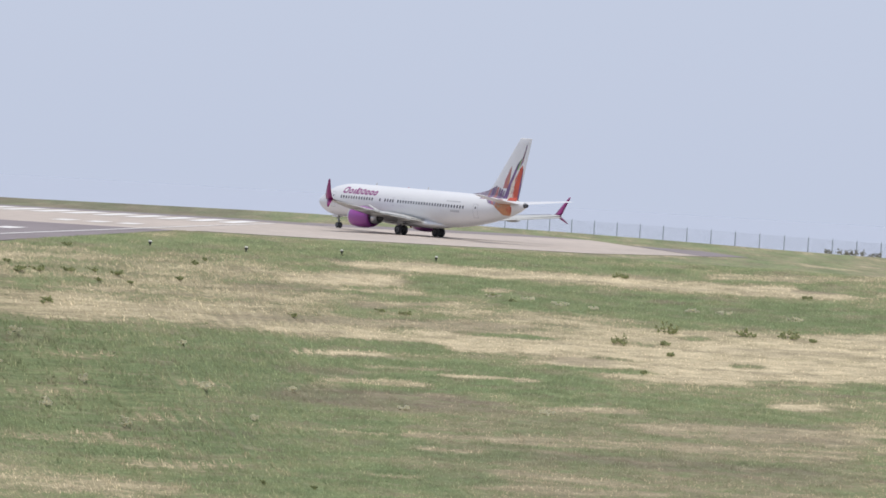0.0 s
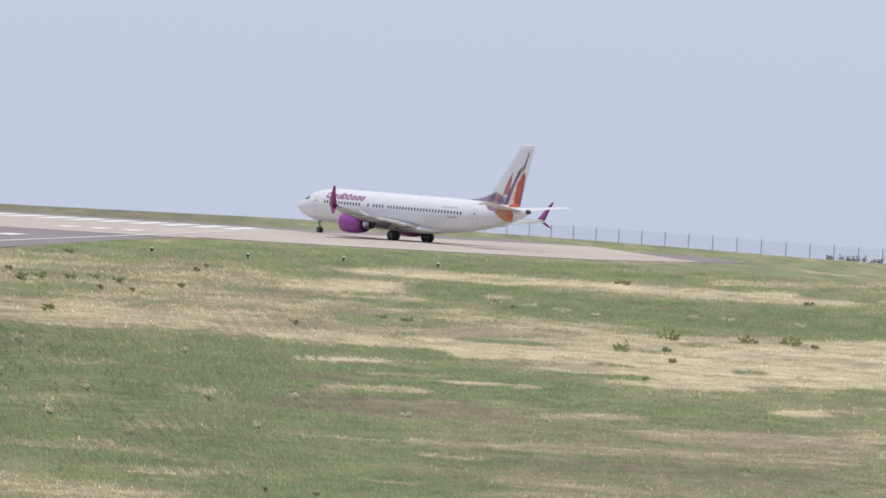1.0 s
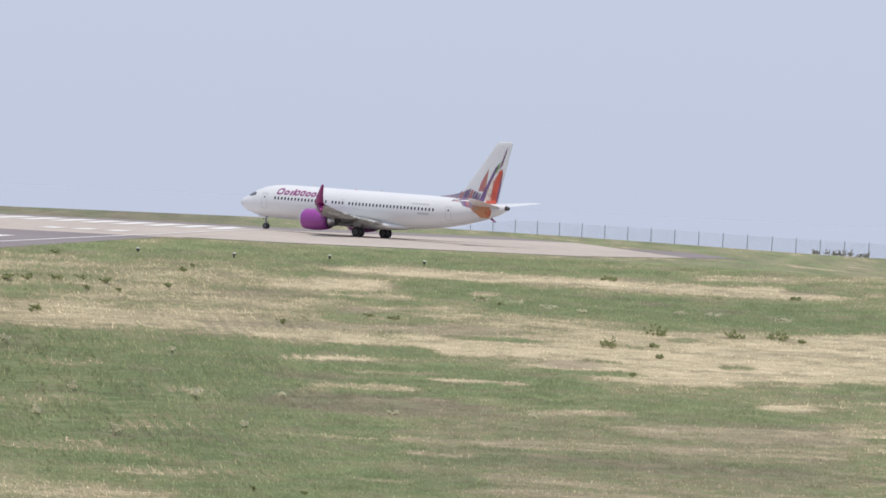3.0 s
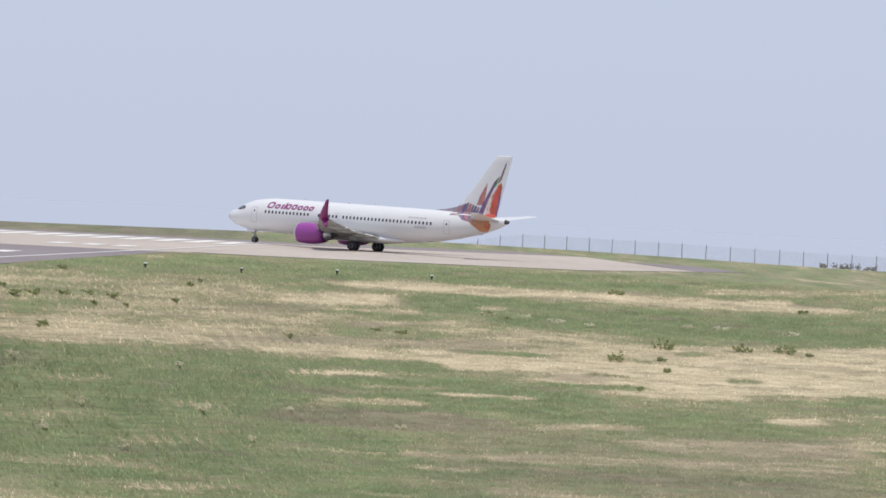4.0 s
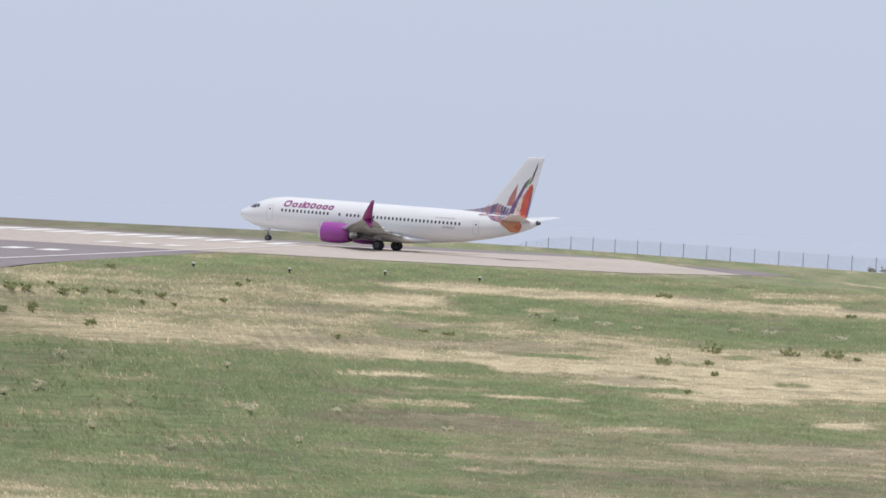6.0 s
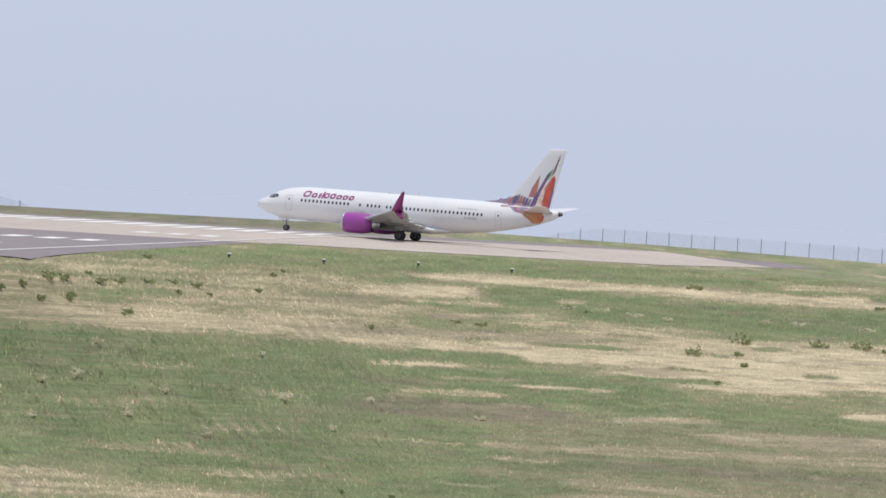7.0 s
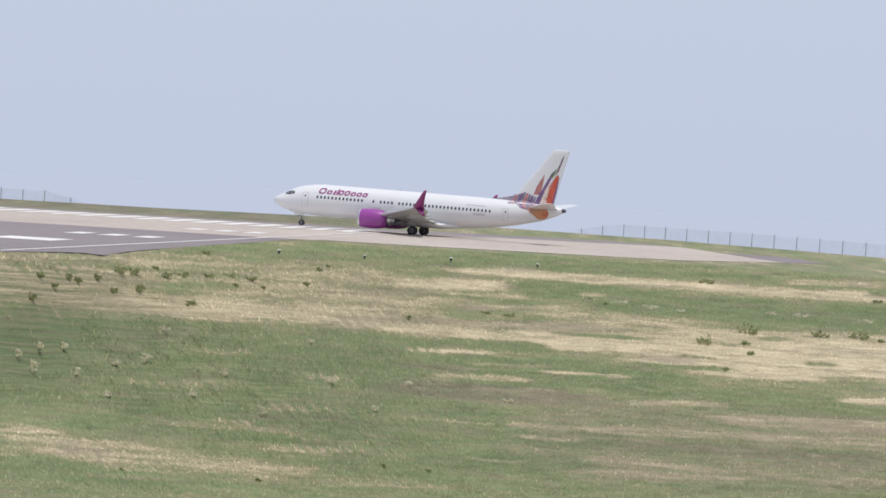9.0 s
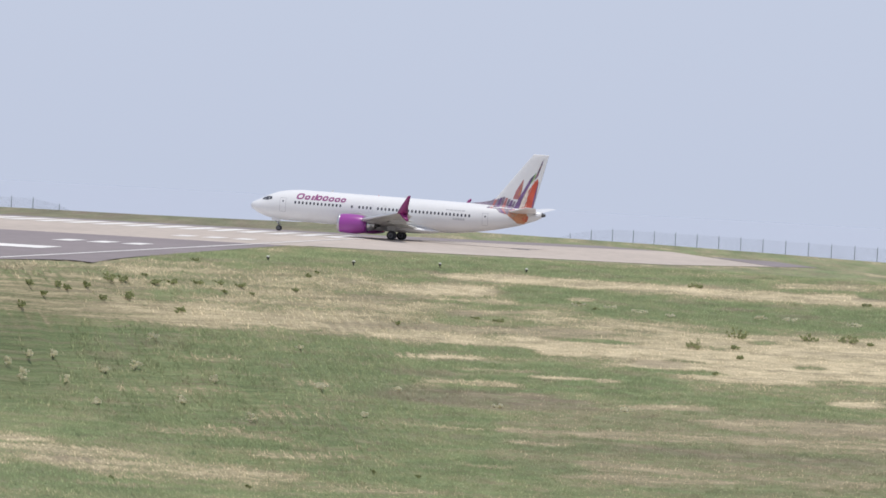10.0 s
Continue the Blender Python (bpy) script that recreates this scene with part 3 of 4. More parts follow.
def wheel(ac, x, y, r, w):
    at = pose(x, y, r)
    wh = new("wheel", mesh("wheel", *lathe_y([(-w * 0.5, r * 0.55), (-w * 0.42, r * 0.6), (w * 0.42, r * 0.6), (w * 0.5, r * 0.55)]), GEAR, True))
    wh.parent = ac
    wh.matrix_basis = at
    part("tyre", mesh("tyre", *lathe_y([(-w * 0.42, r * 0.55), (-w * 0.5, r * 0.72), (-w * 0.46, r * 0.92), (-w * 0.3, r * 0.99), (0, r), (w * 0.3, r * 0.99), (w * 0.46, r * 0.92), (w * 0.5, r * 0.72), (w * 0.42, r * 0.55)]), RUBBER, True), wh, "black rubber tyre")
    hub = lathe_y([(-w * 0.56, r * 0.2), (-w * 0.5, r * 0.28), (w * 0.5, r * 0.28), (w * 0.56, r * 0.2)])
    bolts = []
    for i in range(6):
        c, s = r * 0.42 * math.cos(i * 1.0472), r * 0.42 * math.sin(i * 1.0472)
        bolts.append(tube((c, -w * 0.54, s), (c, w * 0.54, s), r * 0.06, 6))
    part("hub", mesh("hub", *joined(hub, *bolts), DARK_METAL), wh, "dark metal hub with bolts")
    WHEELS.append((wh, (x, y, r), r))


def lathe_y(profile, k=24):
    return loft([[(r * math.cos(6.28319 * j / k), y, -r * math.sin(6.28319 * j / k)) for j in range(k)] for y, r in profile])


def aircraft():
    ac = thing("airliner", "white twin-engine jet airliner with purple engines and feathered tail, taxiing", "airplane")

    # fuselage
    xs = [19.65, 19.6, 19.5, 19.25, 18.85, 18.35, 17.85, 17.22, 16.6, 15.85, 15.0, 14.1, 12.8, 10, 7, 4, 1, -2, -4.5, -6, -7.5, -9, -10.5, -12, -13.5, -15, -16.5, -17.6, -18.6, -19.1, -19.4]
    rings = []
    for x in xs:
        zc, w, h = body_section(x)
        rings.append([(x, w * math.cos(6.28319 * j / 40), zc + h * math.sin(6.28319 * j / 40)) for j in range(40)])
    part("fuselage", mesh("fuselage", *loft(rings), WHITE, True), ac, "glossy white fuselage")
    part("exhaust_cone", mesh("exhaust_cone", *[*[lathe([(-19.38, 0.30), (-19.75, 0.22), (-19.85, 0.14), (-19.7, 0.1)], 16)]][0], DARK_METAL, True), ac, "dark tail exhaust", pose(0, 0, 4.67))
    rings = []
    for x, w, lo, hi in ((6.9, 0.5, 1.5, 1.7), (6.0, 1.5, 1.2, 1.9), (4.5, 2.0, 1.05, 2.1), (0, 2.1, 1.02, 2.15), (-3, 2.05, 1.05, 2.1), (-5, 1.4, 1.2, 1.9), (-6.5, 0.4, 1.45, 1.65)):
        zc, h = (lo + hi) / 2, (hi - lo) / 2
        rings.append([(x, w * math.cos(6.28319 * j / 24), zc + h * math.sin(6.28319 * j / 24)) for j in range(24)])
    part("belly_fairing", mesh("belly_fairing", *loft(rings), WHITE, True), ac)

    # fin with its dorsal fillet
    rings = []
    for z in (4.9, 5.5, 6.0, 7.5, 9.0, 10.5, 11.8, 12.4, 12.5):
        a, b = fin_edges(z)
        q = 1.0 if z < 12.45 else 0.6
        up = [(a - s * (a - b), fin_half(a - s * (a - b), z) * q, z) for s in [0.5 - 0.5 * math.cos(math.pi * i / 12) for i in range(13)]]
        rings.append(up + [(x, -y, zz) for x, y, zz in up[-2:0:-1]])
    part("fin", mesh("fin", *loft(rings), WHITE, True), ac, "white fin with painted feathers")
    rings = [[(-9.6, 0, 5.56), (-9.6, 0.02, 5.52), (-9.6, -0.02, 5.52)], [(-11.2, 0, 5.78), (-11.2, 0.14, 5.2), (-11.2, -0.14, 5.2)], [(-12.6, 0, 6.1), (-12.6, 0.22, 5.1), (-12.6, -0.22, 5.1)], [(-14.2, 0, 7.2), (-14.2, 0.24, 5.1), (-14.2, -0.24, 5.1)]]
    part("dorsal_fillet", mesh("dorsal_fillet", *loft(rings), F_GREY, True), ac, "fillet painted in grey-violet feathers")
    for s in (1, -1):
        part("rudder_seam", mesh("rudder_seam", *feather([(-16.95, 5.9), (-19.15, 12.0)], [0.05, 0.05], s), LINE), ac)

    def paint(name, mat, path, widths, n=14):
        for s in (1, -1):
            part(name, mesh(name, *feather(path, widths, s, n), mat), ac, "painted tail feather")

    paint("feather", F_CREAM, [(-16.75, 5.3), (-17.0, 6.8), (-17.45, 8.3)], [0.9, 0.6, 0.05])
    paint("feather", F_RED, [(-17.3, 5.1), (-17.6, 6.4), (-17.9, 7.6), (-18.3, 8.8), (-18.5, 9.3)], [1.35, 1.25, 1.1, 0.6, 0.05])
    paint("feather", F_ROSE, [(-15.85, 6.5), (-16.15, 7.6), (-16.7, 9.2)], [0.85, 0.75, 0.03])
    paint("feather", F_ORANGE, [(-16.2, 7.0), (-16.6, 8.8)], [0.2, 0.03])
    paint("feather", F_PURPLE, [(-15.95, 5.3), (-16.5, 6.7), (-17.1, 8.0), (-17.7, 9.3), (-18.0, 9.8)], [0.7, 0.55, 0.42, 0.34, 0.1])
    paint("feather", F_GREEN, [(-17.6, 8.7), (-17.9, 9.4), (-18.25, 10.1)], [0.2, 0.42, 0.05])
    paint("feather", F_CREAM, [(-17.9, 8.6), (-18.15, 9.5)], [0.25, 0.1])
    for i in range(7):
        x, z = -18.3 - 0.1 * i, 9.55 + 0.3 * i
        w = 0.34 - 0.035 * i
        paint("feather", (F_PURPLE, F_ROSE, F_GREY)[i % 3], [(x + w * 0.6, z - 0.3), (x - w * 0.7, z + 0.32)], [0.2, 0.13], 4)
    paint("feather", F_PURPLE, [(-18.0, 5.3), (-18.3, 7.0), (-18.62, 8.9)], [0.2, 0.24, 0.05])
    for i in range(9):
        x = -12.5 - 0.36 * i
        paint("feather", (F_GREY, F_ROSE, F_GREY, F_PURPLE)[i % 4], [(x + 0.1, 5.1), (x - 0.35, 6.15 + 0.14 * min(i, 4) - 0.12 * max(i - 4, 0))], [0.42, 0.3], 6)
    for i in range(7):
        paint("feather", (F_GREY, F_PURPLE, F_ROSE, F_GREY)[i % 4], [(-13.5 - 0.36 * i, 5.2), (-14.2 - 0.3 * i, 4.6 - 0.06 * i)], [0.44, 0.3], 6)
    paint("feather", F_ORANGE, [(-16.35, 4.95), (-16.3, 4.35), (-16.75, 3.75), (-16.75, 3.35)], [2.3, 2.5, 1.7, 0.8])
    paint("feather", F_TAN, [(-15.75, 5.0), (-15.9, 4.55), (-15.7, 4.2)], [1.2, 0.9, 0.3], 6)
    paint("feather", F_RED, [(-17.4, 4.4), (-17.3, 4.0), (-17.25, 3.6)], [0.6, 0.8, 0.4], 6)

    # tailplane
    for s in (1, -1):
        rings = [wing_section(*q) for q in ((-14.7, 4.0, 0.3 * s, 4.75, 0.10), (-15.2, 3.6, 0.9 * s, 4.82, 0.10), (-18.5, 1.35, 6.9 * s, 5.5, 0.09), (-18.9, 0.9, 7.17 * s, 5.52, 0.06))]
        if s < 0:
            rings = [r[::-1] for r in rings]
        part("tailplane", mesh("tailplane", *loft(rings), WHITE, True), ac)

    # wings
    for s in (1, -1):
        st = ((6.3, 9.6, 1.2, 1.85, 0.12), (5.7, 8.7, 1.9, 1.92, 0.125), (3.75, 6.2, 5.2, 2.26, 0.115), (2.9, 5.2, 6.3, 2.38, 0.11), (-0.5, 3.5, 12, 2.98, 0.105), (-3.9, 1.75, 17.0, 3.62, 0.10), (-4.15, 1.6, 17.4, 3.68, 0.09))
        rings = [wing_section(a, c, y * s, z, t) for a, c, y, z, t in st]
        if s < 0:
            rings = [r[::-1] for r in rings]
        wing = part("wing", mesh("wing", *loft(rings), WING_GREY, True), ac, "grey swept wing")
        # leading edge slat strip and flaps
        rings = []
        for a, c, y, z, t in st[2:6]:
            rings.append([(a + 0.02, y * s, z), (a - 0.10 * c, y * s, z + 0.075 * c), (a - 0.15 * c, y * s, z + 0.07 * c), (a - 0.10 * c, y * s, z - 0.05 * c)])
        part("slat", mesh("slat", *loft(rings), METAL, True), wing, "polished leading edge")
        for i0, i1 in ((1, 3), (3, 5)):
            rings = []
            for a, c, y, z, t in (st[i0], st[i1]):
                b = a - c
                rings.append([(b + 0.5, (y + 0.1) * s, z + 0.03), (b - 0.45, (y + 0.1) * s, z - 0.16), (b - 0.42, (y + 0.1) * s, z - 0.22), (b + 0.5, (y + 0.1) * s, z - 0.12)])
            part("flap", mesh("flap", *loft(rings), WING_GREY), wing)
        for y in (4.0, 8.2, 11.6):
            a, c, z = (float(np.interp(y, [q[2] for q in st], [q[k] for q in st])) for k in (0, 1, 3))
            b = a - c
            rings = [[(b + dx, y * s + r * 0.6 * math.cos(6.28319 * j / 12), z - 0.22 + r * math.sin(6.28319 * j / 12)) for j in range(12)] for dx, r in ((2.0, 0.03), (1.5, 0.2), (0.6, 0.28), (-0.4, 0.2), (-1.1, 0.03))]
            part("flap_fairing", mesh("flap_fairing", *loft(rings), WING_GREY, True), wing)
        # split winglet
        def blade(pts, th):
            rr = []
            for x, c, y, z in pts:
                rr.append([(x, y * s, z), (x - c * 0.35, y * s + th, z), (x - c, y * s, z), (x - c * 0.35, y * s - th, z)])
            return loft(rr)
        part("winglet", mesh("winglet", *blade(((-4.15, 1.5, 17.35, 3.6), (-4.35, 1.25, 17.65, 3.95), (-4.8, 0.9, 17.95, 4.7), (-5.55, 0.42, 18.35, 5.8), (-5.75, 0.25, 18.42, 6.0)), 0.05), MAGENTA, True), wing, "magenta upper winglet")
        part("winglet", mesh("winglet", *blade(((-4.4, 1.1, 17.4, 3.66), (-5.0, 0.75, 17.9, 3.2), (-5.7, 0.3, 18.35, 2.75)), 0.04), MAGENTA, True), wing, "magenta lower winglet blade")

    # engines
    for s in (1, -1):
        eng = part("engine", mesh("engine", *lathe([(6.55, 1.02), (6.75, 1.03), (6.8, 1.10), (6.7, 1.17), (6.3, 1.24), (5.4, 1.29), (4.3, 1.26), (3.4, 1.12), (2.95, 0.98), (2.95, 0.92), (4.0, 0.9)], 36), PURPLE, True), ac, "purple engine nacelle", pose(-0.42, 4.83 * s, 1.72))
        part("inlet_lip", mesh("inlet_lip", *lathe([(6.5, 1.02), (6.78, 1.045), (6.84, 1.10), (6.75, 1.17), (6.55, 1.205), (6.5, 1.19)], 36), METAL, True), eng, "polished inlet lip")
        part("fan", mesh("fan", *lathe([(6.3, 0.05), (6.1, 0.3), (5.95, 1.0), (5.8, 1.0)], 24), DARK_METAL, True), eng)
        part("exhaust_nozzle", mesh("exhaust_nozzle", *lathe([(3.6, 0.82), (2.6, 0.74), (1.95, 0.58), (1.95, 0.5), (2.4, 0.5)], 28), METAL, True), eng, "bare metal nozzle")
        part("exhaust_plug", mesh("exhaust_plug", *lathe([(2.6, 0.42), (1.9, 0.33), (1.2, 0.06)], 20), DARK_METAL, True), eng)
        part("pylon", mesh("pylon", *joined(loft([[(5.6, -0.04, 1.15), (5.6, 0.04, 1.15), (5.6, 0.03, 1.3), (5.6, -0.03, 1.3)], [(4.2, -0.2, 0.9), (4.2, 0.2, 0.9), (4.2, 0.16, 1.5), (4.2, -0.16, 1.5)], [(2.0, -0.2, 0.55), (2.0, 0.2, 0.55), (2.0, 0.2, 0.8), (2.0, -0.2, 0.8)], [(0.4, -0.06, 0.4), (0.4, 0.06, 0.4), (0.4, 0.06, 0.7), (0.4, -0.06, 0.7)]])), WING_GREY), eng)

    # undercarriage
    for s in (1, -1):
        g = part("main_gear", mesh("main_gear", *joined(tube((-0.3, 2.86 * s, 0.5), (0.0, 2.86 * s, 2.1), 0.13), tube((-0.3, 2.3 * s, 0.56), (-0.3, 3.4 * s, 0.56), 0.08), tube((-0.2, 2.8 * s, 1.2), (0.0, 1.3 * s, 1.7), 0.07)), GEAR), ac, "grey main landing gear leg")
        part("gear_door", mesh("gear_door", *box(-0.75, 0.3, 3.06 * s - 0.03, 3.06 * s + 0.03, 1.25, 2.0), WING_GREY), g)
        for dy in (-0.42, 0.42):
            wheel(ac, -0.3, 2.86 * s + dy, 0.575, 0.42)
    g = part("nose_gear", mesh("nose_gear", *joined(tube((15.63, 0, 0.35), (15.78, 0, 1.7), 0.09), tube((15.63, -0.3, 0.36), (15.63, 0.3, 0.36), 0.05), tube((15.68, 0, 0.9), (16.53, 0, 1.6), 0.05), tube((15.58, 0, 0.75), (15.33, 0, 1.0), 0.04)), GEAR), ac, "grey nose landing gear leg")
    for sy in (-0.32, 0.32):
        part("gear_door", mesh("gear_door", *box(15.53, 16.63, sy - 0.02, sy + 0.02, 1.3, 1.6), WHITE), g)
    part("taxi_light", mesh("taxi_light", *lathe([(15.75, 0.02), (15.86, 0.09), (15.93, 0.1)], 12), CLEAR_LENS, True), g, "", pose(0, 0, 1.05))
    for dy in (-0.2, 0.2):
        wheel(ac, 15.63, dy, 0.36, 0.22)

    # cabin windows, doors, cockpit
    rows = [13.2 - 0.508 * i for i in range(13)] + [5.55] + [4.55 - 0.508 * i for i in range(4)] + [2.05 - 0.508 * i for i in range(25)]
    for s in (1, -1):
        for x in rows:
            part("cabin_window", mesh("cabin_window", *lens_on_side(x, 3.9, 0.27, 0.40, s), GLASS), ac)
        for x, z0, z1, w in ((14.9, 2.55, 4.4, 0.86), (-12.2, 2.75, 4.4, 0.76)):
            d = part("cabin_door", mesh("cabin_door", *frame_on_side(x - w / 2, x + w / 2, z0, z1, 0.05, s), LINE), ac, "closed white door with grey seam")
            part("door_window", mesh("door_window", *lens_on_side(x, 3.95, 0.2, 0.26, s), GLASS), d)
        for x in (1.2, 3.0):
            part("overwing_exit", mesh("overwing_exit", *frame_on_side(x - 0.27, x + 0.27, 3.35, 4.33, 0.03, s), LINE), ac)
        for c in (((17.98, 3.98), (17.53, 3.94), (17.38, 4.38), (17.63, 4.36)), ((17.48, 3.94), (16.98, 3.96), (16.93, 4.48), (17.33, 4.42)), ((16.91, 4.0), (16.48, 4.12), (16.53, 4.42), (16.88, 4.48))):
            part("cockpit_window", mesh("cockpit_window", *quad_on_side(c, s, 0.02), GLASS), ac)
        # plain slanted rings and bars where the airline's title stands
        x1 = 13.1
        for w, h in ((1.0, 0.8), (0.72, 0.58), (0.32, 0.58), (0.24, 0.8), (0.72, 0.68), (0.72, 0.68), (0.72, 0.58), (0.72, 0.58), (0.68, 0.58)):
            v = slanted_ring(x1 - w / 2, 4.34 + h / 2, w, h, 0.22, s) if w > 0.4 else quad_on_side([(x1, 4.34), (x1 - w, 4.34), (x1 - w - 0.3 * h, 4.34 + h), (x1 - 0.3 * h, 4.34 + h)], s)
            part("title_shape", mesh("title_shape", *v, TITLE), ac, "purple painted shape")
            x1 -= w + 0.1
        for k, (x0, x1, z) in enumerate(((-7.0, -9.6, 4.42), (-8.0, -9.6, 3.22))):
            for i in range(5):
                a, b = x0 + (x1 - x0) * i / 5, x0 + (x1 - x0) * (i + 0.8) / 5
                part("lettering_bar", mesh("lettering_bar", *quad_on_side([(a, z), (b, z), (b, z + (0.12 if k == 0 else 0.26)), (a, z + (0.12 if k == 0 else 0.26))], s), LINE), ac, "grey bar of small lettering")
    part("beacon", mesh("beacon", *lathe([(0.12, 0.02), (0.1, 0.1), (-0.1, 0.12), (-0.12, 0.02)], 12), RED_LENS, True), ac, "red beacon under the belly", pose(1.5, 0, 0.98))
    part("beacon", mesh("beacon", *lathe([(0.06, 0.02), (0.05, 0.05), (-0.05, 0.06), (-0.06, 0.02)], 12), RED_LENS, True), ac, "red beacon on the roof", pose(2.5, 0, 5.6))
    for x in (9.0, -1.0):
        part("antenna", mesh("antenna", *loft([[(x, -0.02, 5.55), (x - 0.4, -0.02, 5.55), (x - 0.4, 0.02, 5.55), (x, 0.02, 5.55)], [(x - 0.25, -0.01, 5.9), (x - 0.42, -0.01, 5.9), (x - 0.42, 0.01, 5.9), (x - 0.25, 0.01, 5.9)]]), WHITE), ac)
    return ac


AIRLINER = aircraft()


# ---- fence, lights, shrubs ----
def fence():
    f = thing("perimeter_fence", "wire mesh fence on grey posts along the shore", "fence")
    post = mesh("post", *joined(box(-0.06, 0.06, -0.06, 0.06, -1.0, 2.15), tube((0, 0, 2.1), (0, -0.3, 2.4), 0.03, 6)), POST)
    x = -96.0
    pts = []
    while x < 110:
        y = float(crest(x)) + FENCE_BACK(x)
        z = float(surface(x, y))
        pts.append((x, y, z))
        x += 3.4
    for p in pts:
        part("post", post, f, "", pose(*p))
    for h in [0.1 + 0.1 * k for k in range(21)]:
        v = [tube((a[0], a[1], a[2] + h), (b[0], b[1], b[2] + h), 0.008, 3) for a, b in zip(pts, pts[1:])]
        part("wire", mesh("wire", *joined(*v), POST), f)


def FENCE_BACK(x):
    return float(np.interp(x, [-100, -78, -70, 0, 12, 40, 60], [10, 10, 32, 28, 6, 2, 2]))


fence()


def edge_light(x, y):
    z = float(surface(x, y) + lumps([x], [y])[0])
    e = thing("edge_light", "small dark airfield edge light with pale cap on grass", "airfield light", "edge lights along the taxiway", at=pose(x, y, z))
    part("base", mesh("base", *tube((0, 0, -0.3), (0, 0, 0.06), 0.16, 12), LAMP_BODY), e)
    part("stem", mesh("stem", *tube((0, 0, 0.05), (0, 0, 0.34), 0.075, 8), LAMP_BODY), e)
    part("lamp_body", mesh("lamp_body", *tube((0, 0, 0.3), (0, 0, 0.44), 0.12, 12, 0.16), LAMP_BODY), e)
    part("cap", mesh("cap", *joined(tube((0, 0, 0.44), (0, 0, 0.54), 0.16, 12, 0.15), tube((0, 0, 0.54), (0, 0, 0.58), 0.15, 12, 0.06)), LAMP_TOP), e, "pale glass cap")


edge_light(-25.0, 357.0)
edge_light(-17.9, 380.9)
edge_light(-9.79, 405.6)
edge_light(-0.6, 412.6)


# ---- grass and weeds ----
def grass_tufts(count):
    """Blades of grass over the bank that faces the camera: taller where green, short and thin where dry."""
    rng = np.random.default_rng(5)
    y = 205 + 235 * rng.random(count) ** 0.75
    x = (rng.random(count) - 0.5) * 2 * (0.14 * y) - 6
    keep = ((x > -18.4 + (y - 518) * 0.081) | (y < 304.5 + 2.34 * (x + 36.2))) & ((y < 416) | ((x > -14) & (y < np.minimum(443, 429 + x))))
    x, y = x[keep], y[keep]
    dry, soil = cover(x, y)
    rise = np.hypot(surface(x + 0.5, y) - surface(x - 0.5, y), surface(x, y + 0.5) - surface(x, y - 0.5))
    clump = np.array([noise.noise((a * 0.6, b * 0.6, 3)) for a, b in zip(x, y)])
    keep = rng.random(len(x)) < (1.05 - 0.75 * np.clip(dry, 0, 1) - 0.5 * soil + 0.5 * clump - 1.2 * np.clip(rise - 0.6, 0, 1))
    x, y, dry, clump = x[keep], y[keep], dry[keep], clump[keep]
    k, n = 3, len(x)
    h = (0.17 - 0.08 * np.clip(dry, 0, 1)) * (0.6 + 0.8 * rng.random(n)) * (1 + 0.6 * clump)
    verts = np.zeros((n, k, 3, 3))
    base = surface(x, y) + lumps(x, y)
    fall_x, fall_y = surface(x + 0.5, y) - surface(x - 0.5, y), surface(x, y + 0.5) - surface(x, y - 0.5)
    for i in range(k):
        a = 1.571 + (rng.random(n) - 0.5) * 2.6
        ox, oy = (rng.random(n) - 0.5) * 0.3, (rng.random(n) - 0.5) * 0.3
        w = 0.03 + 0.04 * rng.random(n)
        bx, by = x + ox, y + oy
        bz = base - 0.1 + fall_x * ox + fall_y * oy
        reach = 0.12 + 0.25 * rng.random(n)
        verts[:, i, 0] = np.stack([bx + w * np.sin(a), by - w * np.cos(a), bz + 0.06], -1)
        verts[:, i, 2] = np.stack([bx - w * np.sin(a), by + w * np.cos(a), bz + 0.06], -1)
        verts[:, i, 1] = np.stack([bx + reach * np.cos(a), by + reach * np.sin(a), bz + 0.1 + h + reach * (fall_x * np.cos(a) + fall_y * np.sin(a))], -1)
    v = verts.reshape(-1, 3)
    me = bpy.data.meshes.new("grass")
    me.vertices.add(len(v))
    me.vertices.foreach_set("co", v.ravel())
    me.loops.add(len(v))
    me.loops.foreach_set("vertex_index", np.arange(len(v)))
    me.polygons.add(len(v) // 3)
    me.polygons.foreach_set("loop_start", np.arange(0, len(v), 3))
    me.update(calc_edges=True)
    me.materials.append(BLADES)
    put_attributes(me, x, y, k * 3)
    thing("grass", "short tufts of green and straw-dry grass on the bank", "grass", kind="stuff", data=me)


